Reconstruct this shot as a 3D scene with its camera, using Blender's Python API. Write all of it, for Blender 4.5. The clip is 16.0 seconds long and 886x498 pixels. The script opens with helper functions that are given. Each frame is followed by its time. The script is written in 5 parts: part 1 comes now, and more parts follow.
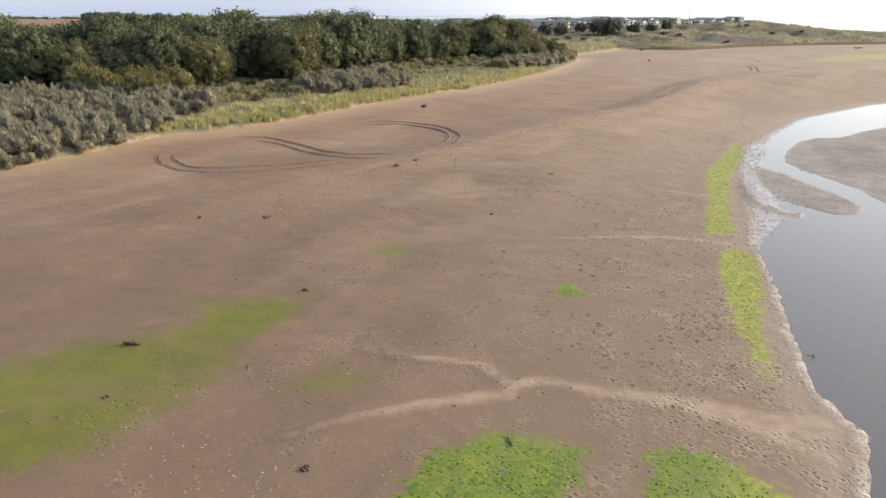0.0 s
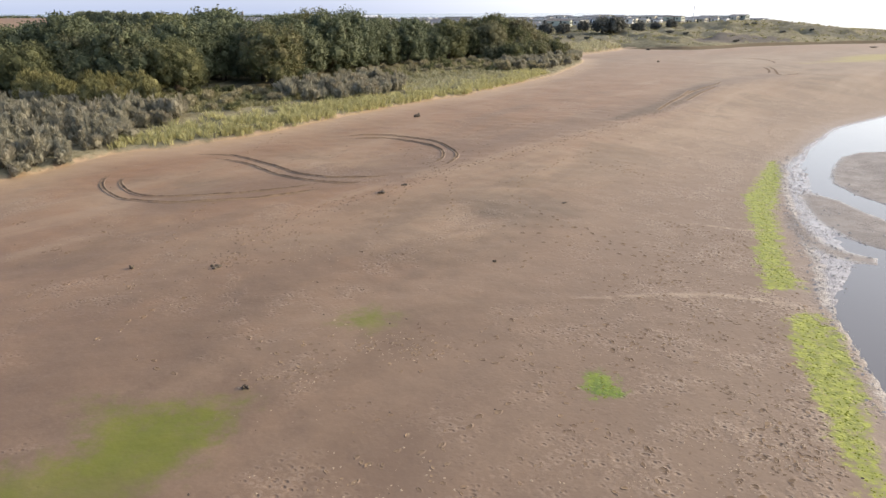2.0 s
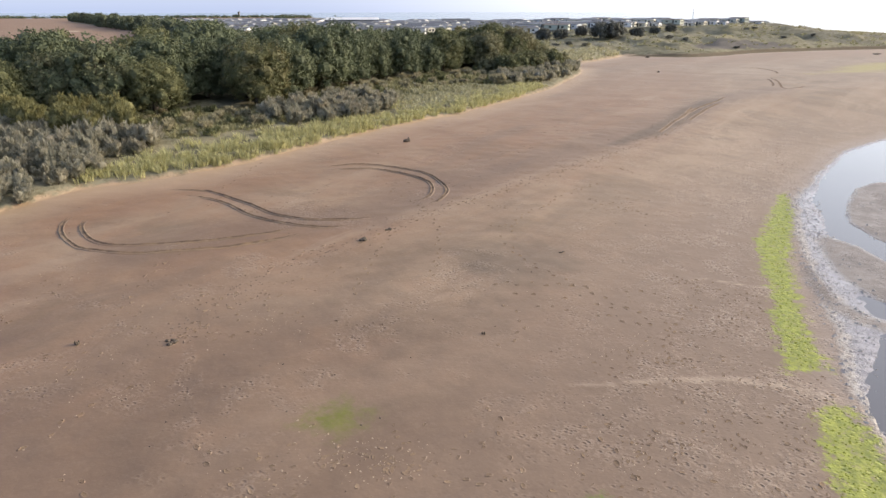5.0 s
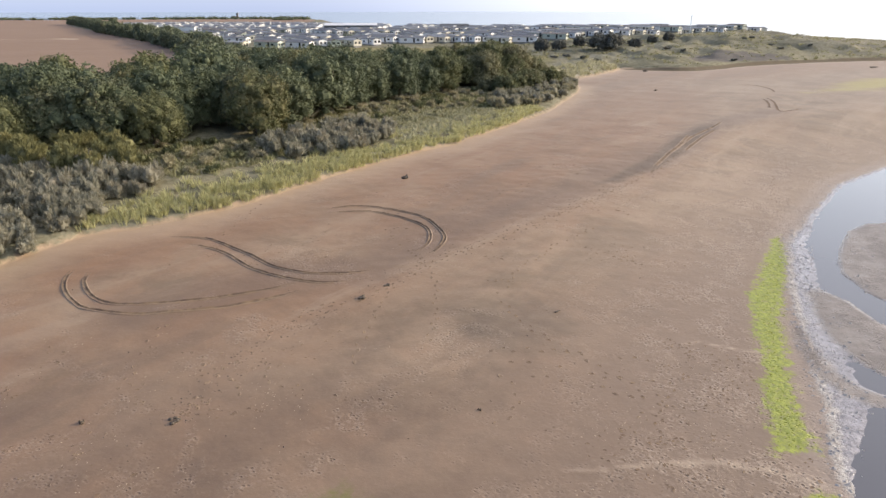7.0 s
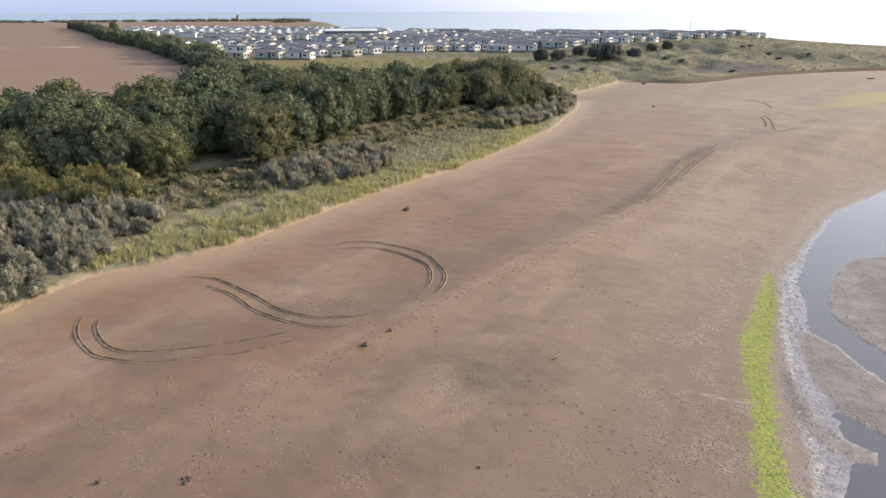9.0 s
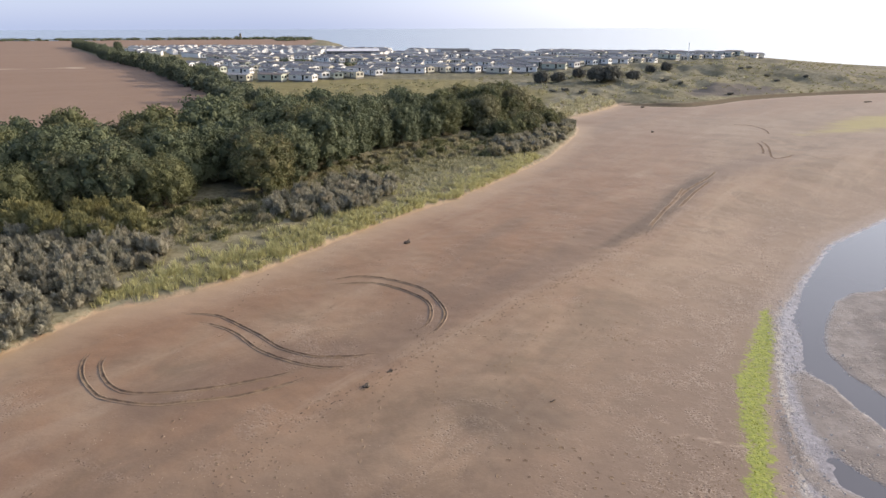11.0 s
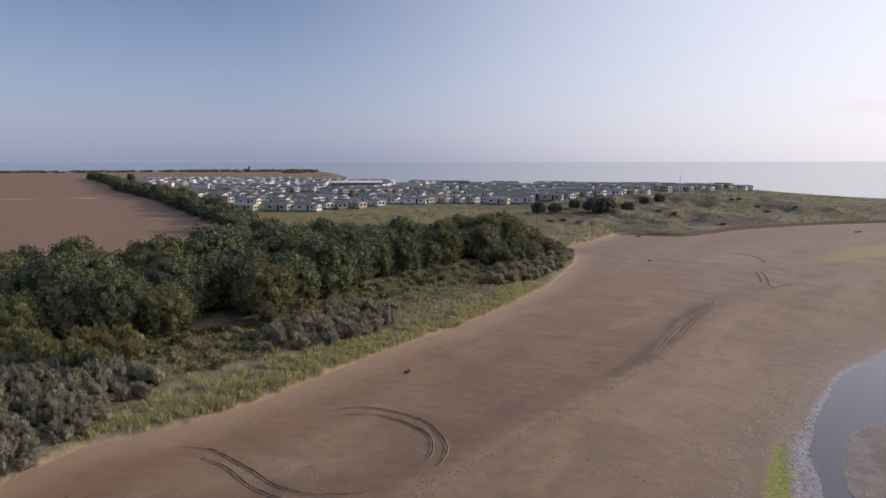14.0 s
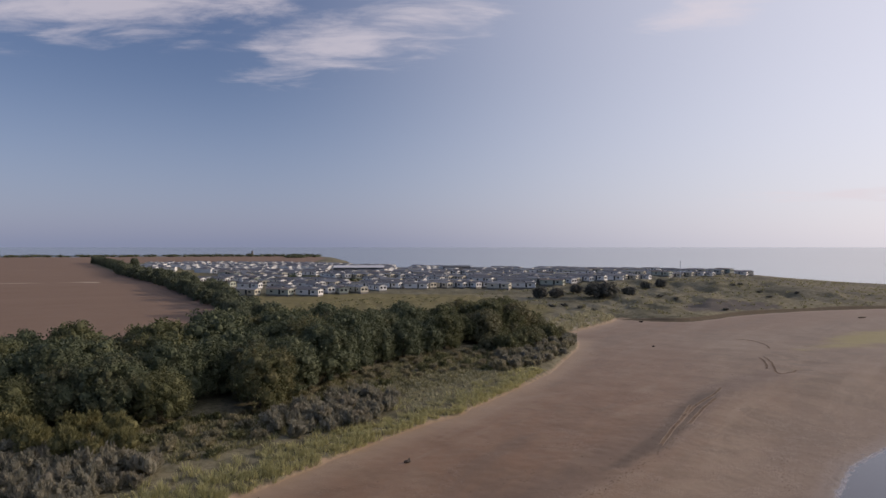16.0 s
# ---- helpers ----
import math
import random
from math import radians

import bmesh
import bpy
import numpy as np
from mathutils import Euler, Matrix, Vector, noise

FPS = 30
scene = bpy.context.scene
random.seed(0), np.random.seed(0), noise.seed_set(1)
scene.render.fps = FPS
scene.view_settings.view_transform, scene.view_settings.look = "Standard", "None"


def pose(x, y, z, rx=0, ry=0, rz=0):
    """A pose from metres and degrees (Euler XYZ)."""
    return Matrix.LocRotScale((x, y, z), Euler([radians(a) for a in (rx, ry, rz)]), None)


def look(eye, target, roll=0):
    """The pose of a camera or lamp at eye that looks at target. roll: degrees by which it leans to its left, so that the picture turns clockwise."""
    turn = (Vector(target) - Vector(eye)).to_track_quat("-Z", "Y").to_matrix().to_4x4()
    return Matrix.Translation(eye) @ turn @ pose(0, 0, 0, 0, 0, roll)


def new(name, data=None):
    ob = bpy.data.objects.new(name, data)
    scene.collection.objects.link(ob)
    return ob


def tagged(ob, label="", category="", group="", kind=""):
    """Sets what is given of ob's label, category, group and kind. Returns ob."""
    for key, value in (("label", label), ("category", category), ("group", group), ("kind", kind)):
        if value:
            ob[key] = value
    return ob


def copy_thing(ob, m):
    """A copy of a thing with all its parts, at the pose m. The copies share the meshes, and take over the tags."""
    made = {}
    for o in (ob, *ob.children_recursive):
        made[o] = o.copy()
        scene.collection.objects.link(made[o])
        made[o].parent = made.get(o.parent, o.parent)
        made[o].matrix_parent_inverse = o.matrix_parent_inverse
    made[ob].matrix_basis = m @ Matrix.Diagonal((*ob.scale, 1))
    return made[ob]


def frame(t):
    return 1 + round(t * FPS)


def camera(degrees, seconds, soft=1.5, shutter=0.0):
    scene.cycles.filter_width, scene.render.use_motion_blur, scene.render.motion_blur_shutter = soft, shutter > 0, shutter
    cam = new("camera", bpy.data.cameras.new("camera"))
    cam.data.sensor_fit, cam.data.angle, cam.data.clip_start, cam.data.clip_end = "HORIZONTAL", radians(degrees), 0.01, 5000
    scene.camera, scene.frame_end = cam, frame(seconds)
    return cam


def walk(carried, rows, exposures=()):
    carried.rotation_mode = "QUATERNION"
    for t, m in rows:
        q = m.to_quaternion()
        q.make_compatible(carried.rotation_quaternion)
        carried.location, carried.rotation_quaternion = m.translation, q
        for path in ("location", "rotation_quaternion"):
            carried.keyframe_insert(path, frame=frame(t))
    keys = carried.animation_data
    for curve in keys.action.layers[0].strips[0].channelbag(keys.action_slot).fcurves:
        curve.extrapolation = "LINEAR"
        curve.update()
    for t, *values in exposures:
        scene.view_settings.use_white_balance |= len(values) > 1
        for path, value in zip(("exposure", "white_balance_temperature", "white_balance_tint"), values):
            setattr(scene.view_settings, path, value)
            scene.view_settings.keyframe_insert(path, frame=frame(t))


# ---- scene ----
cam = camera(68.0, 16.0)
PATH = [
    (0, (0.388, 1.636, 13.423), (0.362, 3.518, 12.747), 0.0),
    (0.5, (0.439, 3.917, 13.454), (0.413, 5.798, 12.777), -0.0),
    (1, (0.486, 6.332, 13.479), (0.462, 8.213, 12.801), -0.0),
    (1.5, (0.57, 8.754, 13.477), (0.546, 10.635, 12.798), -0.1),
    (2, (0.696, 11.07, 13.495), (0.672, 12.951, 12.814), -0.1),
    (2.5, (0.813, 13.324, 13.531), (0.791, 15.204, 12.851), -0.1),
    (3, (0.956, 14.969, 13.542), (0.937, 16.85, 12.863), -0.1),
    (3.5, (1.098, 15.539, 13.608), (1.08, 17.419, 12.927), -0.1),
    (4, (1.243, 15.675, 14.043), (1.224, 17.555, 13.361), -0.1),
    (6.5, (1.507, 16.579, 18.758), (1.491, 18.457, 18.071), -0.1),
    (7, (1.527, 16.708, 19.781), (1.512, 18.586, 19.094), -0.1),
    (7.5, (1.543, 16.708, 20.807), (1.527, 18.586, 20.119), -0.2),
    (8, (1.534, 16.63, 21.803), (1.519, 18.508, 21.114), -0.2),
    (8.5, (1.52, 16.553, 22.78), (1.505, 18.43, 22.09), -0.2),
    (9, (1.532, 16.528, 23.654), (1.516, 18.405, 22.965), -0.2),
    (11.5, (1.59, 16.37, 26.03), (1.571, 18.276, 25.425), -0.2),
    (12, (1.542, 16.349, 26.064), (1.523, 18.275, 25.526), -0.2),
    (12.5, (1.482, 16.339, 26.058), (1.464, 18.284, 25.592), -0.2),
    (13, (1.477, 16.312, 26.06), (1.458, 18.273, 25.664), -0.1),
    (13.5, (1.485, 16.348, 26.072), (1.465, 18.321, 25.741), -0.1),
    (14, (1.493, 16.38, 26.099), (1.474, 18.361, 25.826), -0.1),
    (14.5, (1.485, 16.365, 26.134), (1.465, 18.353, 25.913), -0.1),
    (15, (1.47, 16.334, 26.122), (1.45, 18.327, 25.956), -0.1),
    (15.5, (1.426, 16.317, 26.095), (1.405, 18.314, 26.004), -0.0),
    (16, (1.488, 16.331, 26.08), (1.465, 18.331, 26.064), -0.0),
]
EXPOSURES = [(0, 0.41, 7450, 12), (3, 0.45, 7000, 14), (9, 0.39, 6850, 14), (11.5, 0.18, 6850, 17), (13, -0.33, 6800, 20), (14.5, -0.66, 6800, 21), (16, -0.87, 6800, 22)]
walk(cam, [(t, look(eye, target, roll)) for t, eye, target, roll in PATH], EXPOSURES)

# ---- sky and sun ----
SUN_AZ, SUN_EL = 76.0, 18.5          # degrees clockwise from +y, and up
world = bpy.data.worlds.new("sky")
scene.world = world
world.use_nodes = True
wn, wl = world.node_tree.nodes, world.node_tree.links
wn.clear()
sky = wn.new("ShaderNodeTexSky")
sky.sky_type, sky.sun_disc = "NISHITA", False
sky.sun_elevation, sky.sun_rotation = radians(SUN_EL), radians(SUN_AZ)
sky.air_density, sky.dust_density, sky.ozone_density = 1.1, 1.2, 2.2
bg = wn.new("ShaderNodeBackground")
bg.inputs["Strength"].default_value = 0.18
wout = wn.new("ShaderNodeOutputWorld")
# thin streaky cloud all round the upper sky
coord = wn.new("ShaderNodeTexCoord")
sep = wn.new("ShaderNodeSeparateXYZ")
wl.new(coord.outputs["Generated"], sep.inputs[0])
lift = wn.new("ShaderNodeMath"); lift.operation = "ADD"; lift.inputs[1].default_value = 0.12
wl.new(sep.outputs["Z"], lift.inputs[0])
flat = wn.new("ShaderNodeVectorMath"); flat.operation = "DIVIDE"
wl.new(coord.outputs["Generated"], flat.inputs[0]); wl.new(lift.outputs[0], flat.inputs[1])
cmap = wn.new("ShaderNodeMapping"); cmap.inputs["Scale"].default_value = (1.0, 2.2, 0.0); cmap.inputs["Location"].default_value = (0.81, 0.9, 0)
wl.new(flat.outputs[0], cmap.inputs["Vector"])
cn = wn.new("ShaderNodeTexNoise"); cn.inputs["Scale"].default_value = 2.6; cn.inputs["Detail"].default_value = 9; cn.inputs["Roughness"].default_value = 0.62; cn.inputs["Distortion"].default_value = 0.4
wl.new(cmap.outputs[0], cn.inputs["Vector"])


def wmath(op, a, b=0.0, clamp=False):
    n = wn.new("ShaderNodeMath")
    n.operation, n.use_clamp = op, clamp
    for value, socket in ((a, n.inputs[0]), (b, n.inputs[1])):
        if isinstance(value, (int, float)):
            socket.default_value = value
        else:
            wl.new(value, socket)
    return n.outputs[0]


# three thin clouds over the land and sea to the north: across, up, half length, half height, tilt
side, rise = wmath("DIVIDE", sep.outputs["X"], wmath("MAXIMUM", sep.outputs["Y"], 0.02)), wmath("DIVIDE", sep.outputs["Z"], wmath("MAXIMUM", sep.outputs["Y"], 0.02))
cover = 0.0
for ca, cu, half_long, half_high, tilt in ((-0.5, 0.365, 0.4, 0.085, 0.05), (-0.13, 0.315, 0.27, 0.085, 0.2), (0.39, 0.352, 0.19, 0.04, 0.2), (-0.15, 0.46, 0.6, 0.05, 0.1), (0.62, 0.075, 0.26, 0.016, 0.03)):
    du, dv = wmath("SUBTRACT", side, ca), wmath("SUBTRACT", rise, cu)
    along, athwart = wmath("DIVIDE", du, half_long), wmath("DIVIDE", wmath("SUBTRACT", dv, wmath("MULTIPLY", du, tilt)), half_high)
    body = wmath("SUBTRACT", 1.0, wmath("SQRT", wmath("ADD", wmath("MULTIPLY", along, along), wmath("MULTIPLY", athwart, athwart))), True)
    cover = wmath("MAXIMUM", cover, body)
cr = wn.new("ShaderNodeMapRange"); cr.interpolation_type = "SMOOTHSTEP"
cr.inputs["From Min"].default_value, cr.inputs["From Max"].default_value = 0.6, 1.0
wl.new(wmath("ADD", cn.outputs["Fac"], wmath("MULTIPLY", cover, 0.5)), cr.inputs["Value"])
cf = wmath("MULTIPLY", cr.outputs[0], wmath("MULTIPLY", wmath("MULTIPLY", cover, 4.0, True), 0.6))
cmix = wn.new("ShaderNodeMix"); cmix.data_type = "RGBA"
# sea haze that greys the sky towards the horizon, all round
haze = wn.new("ShaderNodeMapRange"); haze.inputs["From Min"].default_value = 0.0; haze.inputs["From Max"].default_value = 0.27
haze.inputs["To Min"].default_value = 0.5; haze.inputs["To Max"].default_value = 0.0; haze.interpolation_type = "SMOOTHSTEP"
wl.new(sep.outputs["Z"], haze.inputs["Value"])
hmix = wn.new("ShaderNodeMix"); hmix.data_type = "RGBA"
wl.new(haze.outputs[0], hmix.inputs["Factor"]); wl.new(sky.outputs[0], hmix.inputs["A"])
hmix.inputs["B"].default_value = (4.4, 5.4, 6.9, 1)
# broad pale glow of the hazy air round the sun
toward = wn.new("ShaderNodeVectorMath"); toward.operation = "DOT_PRODUCT"
wl.new(coord.outputs["Generated"], toward.inputs[0])
toward.inputs[1].default_value = (math.sin(radians(SUN_AZ)) * math.cos(radians(SUN_EL)), math.cos(radians(SUN_AZ)) * math.cos(radians(SUN_EL)), math.sin(radians(SUN_EL)))
glow = wn.new("ShaderNodeMapRange"); glow.interpolation_type = "SMOOTHSTEP"
glow.inputs["From Min"].default_value, glow.inputs["From Max"].default_value, glow.inputs["To Max"].default_value = -0.05, 1.05, 0.6
wl.new(toward.outputs["Value"], glow.inputs["Value"])
gmix = wn.new("ShaderNodeMix"); gmix.data_type = "RGBA"
# clear sea air, bluer than dusty inland air
air = wn.new("ShaderNodeMix"); air.data_type, air.blend_type = "RGBA", "MULTIPLY"
air.inputs["Factor"].default_value, air.inputs["B"].default_value = 1.0, (0.73, 0.78, 0.96, 1)
wl.new(hmix.outputs["Result"], air.inputs["A"])
wl.new(glow.outputs[0], gmix.inputs["Factor"]); wl.new(air.outputs["Result"], gmix.inputs["A"])
gmix.inputs["B"].default_value = (10.4, 10.9, 10.9, 1)
wl.new(cf, cmix.inputs["Factor"]); wl.new(gmix.outputs["Result"], cmix.inputs["A"])
cmix.inputs["B"].default_value = (7.0, 6.9, 7.2, 1)
wl.new(cmix.outputs["Result"], bg.inputs["Color"])
wl.new(bg.outputs[0], wout.inputs["Surface"])

sun = new("sun", bpy.data.lights.new("sun", "SUN"))
sun.data.energy, sun.data.angle, sun.data.color = 3.95, radians(0.6), (1.0, 0.885, 0.71)
sdir = Vector((math.sin(radians(SUN_AZ)) * math.cos(radians(SUN_EL)), math.cos(radians(SUN_AZ)) * math.cos(radians(SUN_EL)), math.sin(radians(SUN_EL))))
sun.matrix_world = look(sdir * 300, (0, 0, 0))

# ---- materials ----
FIELDS = [("land", "shore", "bar"), ("rill", "straw", "strip"), ("heath", "hillock", "wedge"), ("stain", "meadow", "plough"), ("dense", "thin", "damp")]


class Nodes:
    """Short forms for building one material."""
    def __init__(self, name):
        self.mat = bpy.data.materials.new(name)
        self.mat.use_nodes = True
        self.t = self.mat.node_tree
        self.t.nodes.clear()
        self.out = self.t.nodes.new("ShaderNodeOutputMaterial")
        self.bsdf = self.t.nodes.new("ShaderNodeBsdfPrincipled")
        self.t.links.new(self.bsdf.outputs[0], self.out.inputs["Surface"])
        self.geo = self.t.nodes.new("ShaderNodeNewGeometry")
        self.pos = self.geo.outputs["Position"]
        self.fields = {}

    def put(self, value, socket):
        if isinstance(value, (int, float)):
            socket.default_value = value
        elif isinstance(value, tuple):
            socket.default_value = (*value, 1) if len(value) == 3 and socket.type == "RGBA" else value
        else:
            self.t.links.new(value, socket)

    def scaled(self, s, rot=0.0):
        turn = self.t.nodes.new("ShaderNodeMapping")
        self.t.links.new(self.pos, turn.inputs["Vector"])
        turn.inputs["Rotation"].default_value = (0, 0, radians(rot))
        m = self.t.nodes.new("ShaderNodeMapping")
        self.t.links.new(turn.outputs[0], m.inputs["Vector"])
        m.inputs["Scale"].default_value = s
        return m.outputs[0]

    def noise(self, scale, detail=4, rough=0.55, vec=None, warp=0.0):
        n = self.t.nodes.new("ShaderNodeTexNoise")
        self.t.links.new(self.pos if vec is None else vec, n.inputs["Vector"])
        n.inputs["Scale"].default_value, n.inputs["Detail"].default_value = scale, detail
        n.inputs["Roughness"].default_value, n.inputs["Distortion"].default_value = rough, warp
        return n.outputs["Fac"]

    def voronoi(self, scale, vec=None, feature="F1"):
        n = self.t.nodes.new("ShaderNodeTexVoronoi")
        n.feature = feature
        self.t.links.new(self.pos if vec is None else vec, n.inputs["Vector"])
        n.inputs["Scale"].default_value = scale
        return n.outputs["Distance"]

    def math(self, op, a, b=0.0, clamp=False):
        n = self.t.nodes.new("ShaderNodeMath")
        n.operation, n.use_clamp = op, clamp
        self.put(a, n.inputs[0]), self.put(b, n.inputs[1])
        return n.outputs[0]

    def ramp(self, value, lo, hi, a=0.0, b=1.0):
        n = self.t.nodes.new("ShaderNodeMapRange")
        n.interpolation_type = "SMOOTHSTEP"
        self.put(value, n.inputs["Value"])
        for key, v in (("From Min", lo), ("From Max", hi), ("To Min", a), ("To Max", b)):
            n.inputs[key].default_value = v
        return n.outputs[0]

    def mix(self, f, a, b):
        n = self.t.nodes.new("ShaderNodeMix")
        n.data_type = "RGBA"
        self.put(f, n.inputs["Factor"]), self.put(a, n.inputs["A"]), self.put(b, n.inputs["B"])
        return n.outputs["Result"]

    def field(self, name):
        """One of the ground's fields, stored three to an attribute."""
        if name not in self.fields:
            k = next(i for i, names in enumerate(FIELDS) if name in names)
            n, split = self.t.nodes.new("ShaderNodeAttribute"), self.t.nodes.new("ShaderNodeSeparateXYZ")
            n.attribute_name = "fields_%d" % k
            self.t.links.new(n.outputs["Vector"], split.inputs[0])
            for i, key in enumerate(FIELDS[k]):
                self.fields[key] = split.outputs[i]
        return self.fields[name]

    def bump(self, height, strength, distance):
        n = self.t.nodes.new("ShaderNodeBump")
        n.inputs["Strength"].default_value, n.inputs["Distance"].default_value = strength, distance
        self.t.links.new(height, n.inputs["Height"])
        self.t.links.new(n.outputs[0], self.bsdf.inputs["Normal"])

    def finish(self, color, rough=0.9, spec=0.3, metal=0.0):
        self.put(color, self.bsdf.inputs["Base Color"])
        self.put(rough, self.bsdf.inputs["Roughness"])
        self.put(spec, self.bsdf.inputs["Specular IOR Level"])
        self.bsdf.inputs["Metallic"].default_value = metal
        return self.mat


def sand_tones(m, big, mid, fine):
    sand = m.mix(m.ramp(big, 0.34, 0.66), (0.268, 0.181, 0.105), (0.385, 0.278, 0.174))
    sand = m.mix(m.ramp(mid, 0.35, 0.75, 0.0, 0.5), sand, (0.325, 0.197, 0.116))
    return m.mix(m.ramp(fine, 0.4, 0.7, 0.0, 0.22), sand, (0.24, 0.165, 0.105))


def ground_material():
    m = Nodes("ground")
    land, shore, dense, thin, plough, bar, rill, heath = (m.field(a) for a in ("land", "shore", "dense", "thin", "plough", "bar", "rill", "heath"))
    hillock, wedge, stain = m.field("hillock"), m.field("wedge"), m.field("stain")
    damp_line = m.field("damp")
    # sand: dry and damp tones in long streaks, fine grain
    big = m.noise(0.06, 6, 0.62, m.scaled((1.5, 0.6, 1), 32), 0.6)
    mid = m.noise(0.3, 5, 0.6, None, 0.4)
    fine = m.noise(6.0, 4, 0.7)
    sand = sand_tones(m, big, mid, fine)
    blot = m.noise(0.11, 5, 0.65, m.scaled((1.0, 1.0, 1), 10), 0.8)
    sand = m.mix(m.ramp(blot, 0.46, 0.66, 0.0, 0.85), sand, (0.21, 0.148, 0.087))
    red = m.ramp(m.noise(0.035, 4, 0.6, None, 0.5), 0.36, 0.58)
    low = m.t.nodes.new("ShaderNodeSeparateXYZ")
    m.t.links.new(m.pos, low.inputs[0])
    red = m.math("MAXIMUM", red, m.math("MULTIPLY", m.ramp(low.outputs["Y"], 62.0, 92.0), m.ramp(mid, 0.3, 0.6, 0.55, 1.0)))
    red = m.math("MULTIPLY", red, m.ramp(land, -34.0, -18.0))
    sand = m.mix(m.math("MULTIPLY", red, 0.66), sand, (0.29, 0.158, 0.08))
    streak = m.noise(0.05, 6, 0.65, m.scaled((2.6, 0.4, 1), 40), 0.9)
    sand = m.mix(m.ramp(streak, 0.5, 0.68, 0.0, 0.6), sand, (0.205, 0.142, 0.088))
    sand = m.mix(m.ramp(streak, 0.47, 0.36, 0.0, 0.4), sand, (0.42, 0.31, 0.205))
    strew = m.noise(1.4, 6, 0.8)
    sand = m.mix(m.ramp(strew, 0.6, 0.7, 0.0, 0.2), sand, (0.46, 0.36, 0.26))
    sand = m.mix(m.ramp(m.noise(2.3, 6, 0.8), 0.6, 0.68, 0.0, 0.25), sand, (0.17, 0.12, 0.08))
    dl = m.math("ADD", damp_line, m.math("MULTIPLY", m.math("SUBTRACT", mid, 0.5), 5.0))
    sand = m.mix(m.ramp(dl, -1.5, 2.2, 0.0, 0.7), sand, (0.195, 0.13, 0.082))
    lying = m.math("ADD", low.outputs["Z"], m.math("MULTIPLY", m.math("SUBTRACT", mid, 0.5), 0.9))
    sand = m.mix(m.math("MULTIPLY", m.ramp(lying, -0.4, 0.75, 0.72, 0.0), m.ramp(low.outputs["Y"], 55.0, 85.0, 1.0, 0.15)), sand, (0.172, 0.112, 0.074))
    # up to 45% beige-grey mixed in between y = 95 and 185
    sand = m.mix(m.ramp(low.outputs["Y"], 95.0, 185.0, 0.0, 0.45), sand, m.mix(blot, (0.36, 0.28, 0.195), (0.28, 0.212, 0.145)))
    sand = m.mix(0.16, sand, (0.055, 0.004, 0.0))
    trod = m.ramp(m.noise(0.15, 5, 0.7, None, 0.5), 0.5, 0.66, 0.0, 0.5)
    trod = m.math("MAXIMUM", trod, m.math("MULTIPLY", m.ramp(shore, 1.0, 20.0, 1.0, 0.0), m.ramp(m.noise(0.3, 5, 0.7), 0.42, 0.6, 0.1, 0.9)))
    speck = m.noise(4.6, 5, 0.8, None, 0.3)
    sand = m.mix(m.math("MULTIPLY", m.ramp(speck, 0.52, 0.61), m.ramp(trod, 0, 1, 0.06, 0.42)), sand, (0.48, 0.37, 0.265))
    sand = m.mix(m.math("MULTIPLY", m.ramp(m.noise(5.4, 5, 0.8, None, 0.3), 0.54, 0.62), m.ramp(trod, 0, 1, 0.06, 0.45)), sand, (0.145, 0.1, 0.07))
    sand = m.mix(m.ramp(shore, 1.5, 22.0, 0.55, 0.0), sand, (0.225, 0.158, 0.108))
    wd = m.math("ADD", wedge, m.math("MULTIPLY", m.math("SUBTRACT", m.noise(0.4, 5, 0.7, m.scaled((2.2, 0.5, 1), 37)), 0.5), 3.0))
    sand = m.mix(m.ramp(wd, -0.8, 0.8, 0.0, 0.8), sand, (0.105, 0.066, 0.038))
    sand = m.mix(m.ramp(m.math("ADD", stain, m.math("MULTIPLY", m.math("SUBTRACT", m.noise(0.35, 5, 0.7), 0.5), 5.0)), -1.5, 2.0, 0.0, 0.5), sand, (0.1, 0.07, 0.045))
    # trampled ground, in patches: shade painted dark into dints, lit rims painted pale
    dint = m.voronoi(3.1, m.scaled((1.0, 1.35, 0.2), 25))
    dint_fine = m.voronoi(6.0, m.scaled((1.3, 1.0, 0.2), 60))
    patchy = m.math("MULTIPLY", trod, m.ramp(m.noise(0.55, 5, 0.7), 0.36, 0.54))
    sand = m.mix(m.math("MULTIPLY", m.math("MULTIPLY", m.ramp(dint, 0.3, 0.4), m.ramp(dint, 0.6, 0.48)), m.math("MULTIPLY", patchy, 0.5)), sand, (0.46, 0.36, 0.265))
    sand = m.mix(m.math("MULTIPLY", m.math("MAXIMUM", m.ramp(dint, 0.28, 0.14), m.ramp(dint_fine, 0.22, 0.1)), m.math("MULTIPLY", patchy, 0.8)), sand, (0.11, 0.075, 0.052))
    # pale dry margin below the dunes, and along the dry rills
    pale = (0.43, 0.31, 0.2)
    sand = m.mix(m.ramp(m.math("ADD", land, m.math("MULTIPLY", mid, 3.0)), -5.0, 1.5, 0.0, 0.7), sand, pale)
    rl = m.math("ADD", rill, m.math("MULTIPLY", m.math("SUBTRACT", m.noise(1.2, 4), 0.5), 0.7))
    sand = m.mix(m.ramp(rl, -0.1, 0.5, 0.0, 0.65), sand, (0.42, 0.32, 0.225))
    # silty crust and wet mud by the water
    sh = m.math("ADD", shore, m.math("MULTIPLY", m.math("SUBTRACT", m.noise(0.8, 5, 0.65), 0.5), 1.3))
    sand = m.mix(m.ramp(sh, 0.3, 2.6, 0.6, 0.0), sand, (0.33, 0.255, 0.2))
    crust = m.mix(m.ramp(m.noise(3.2, 5, 0.7), 0.4, 0.62), (0.31, 0.265, 0.22), (0.54, 0.49, 0.43))
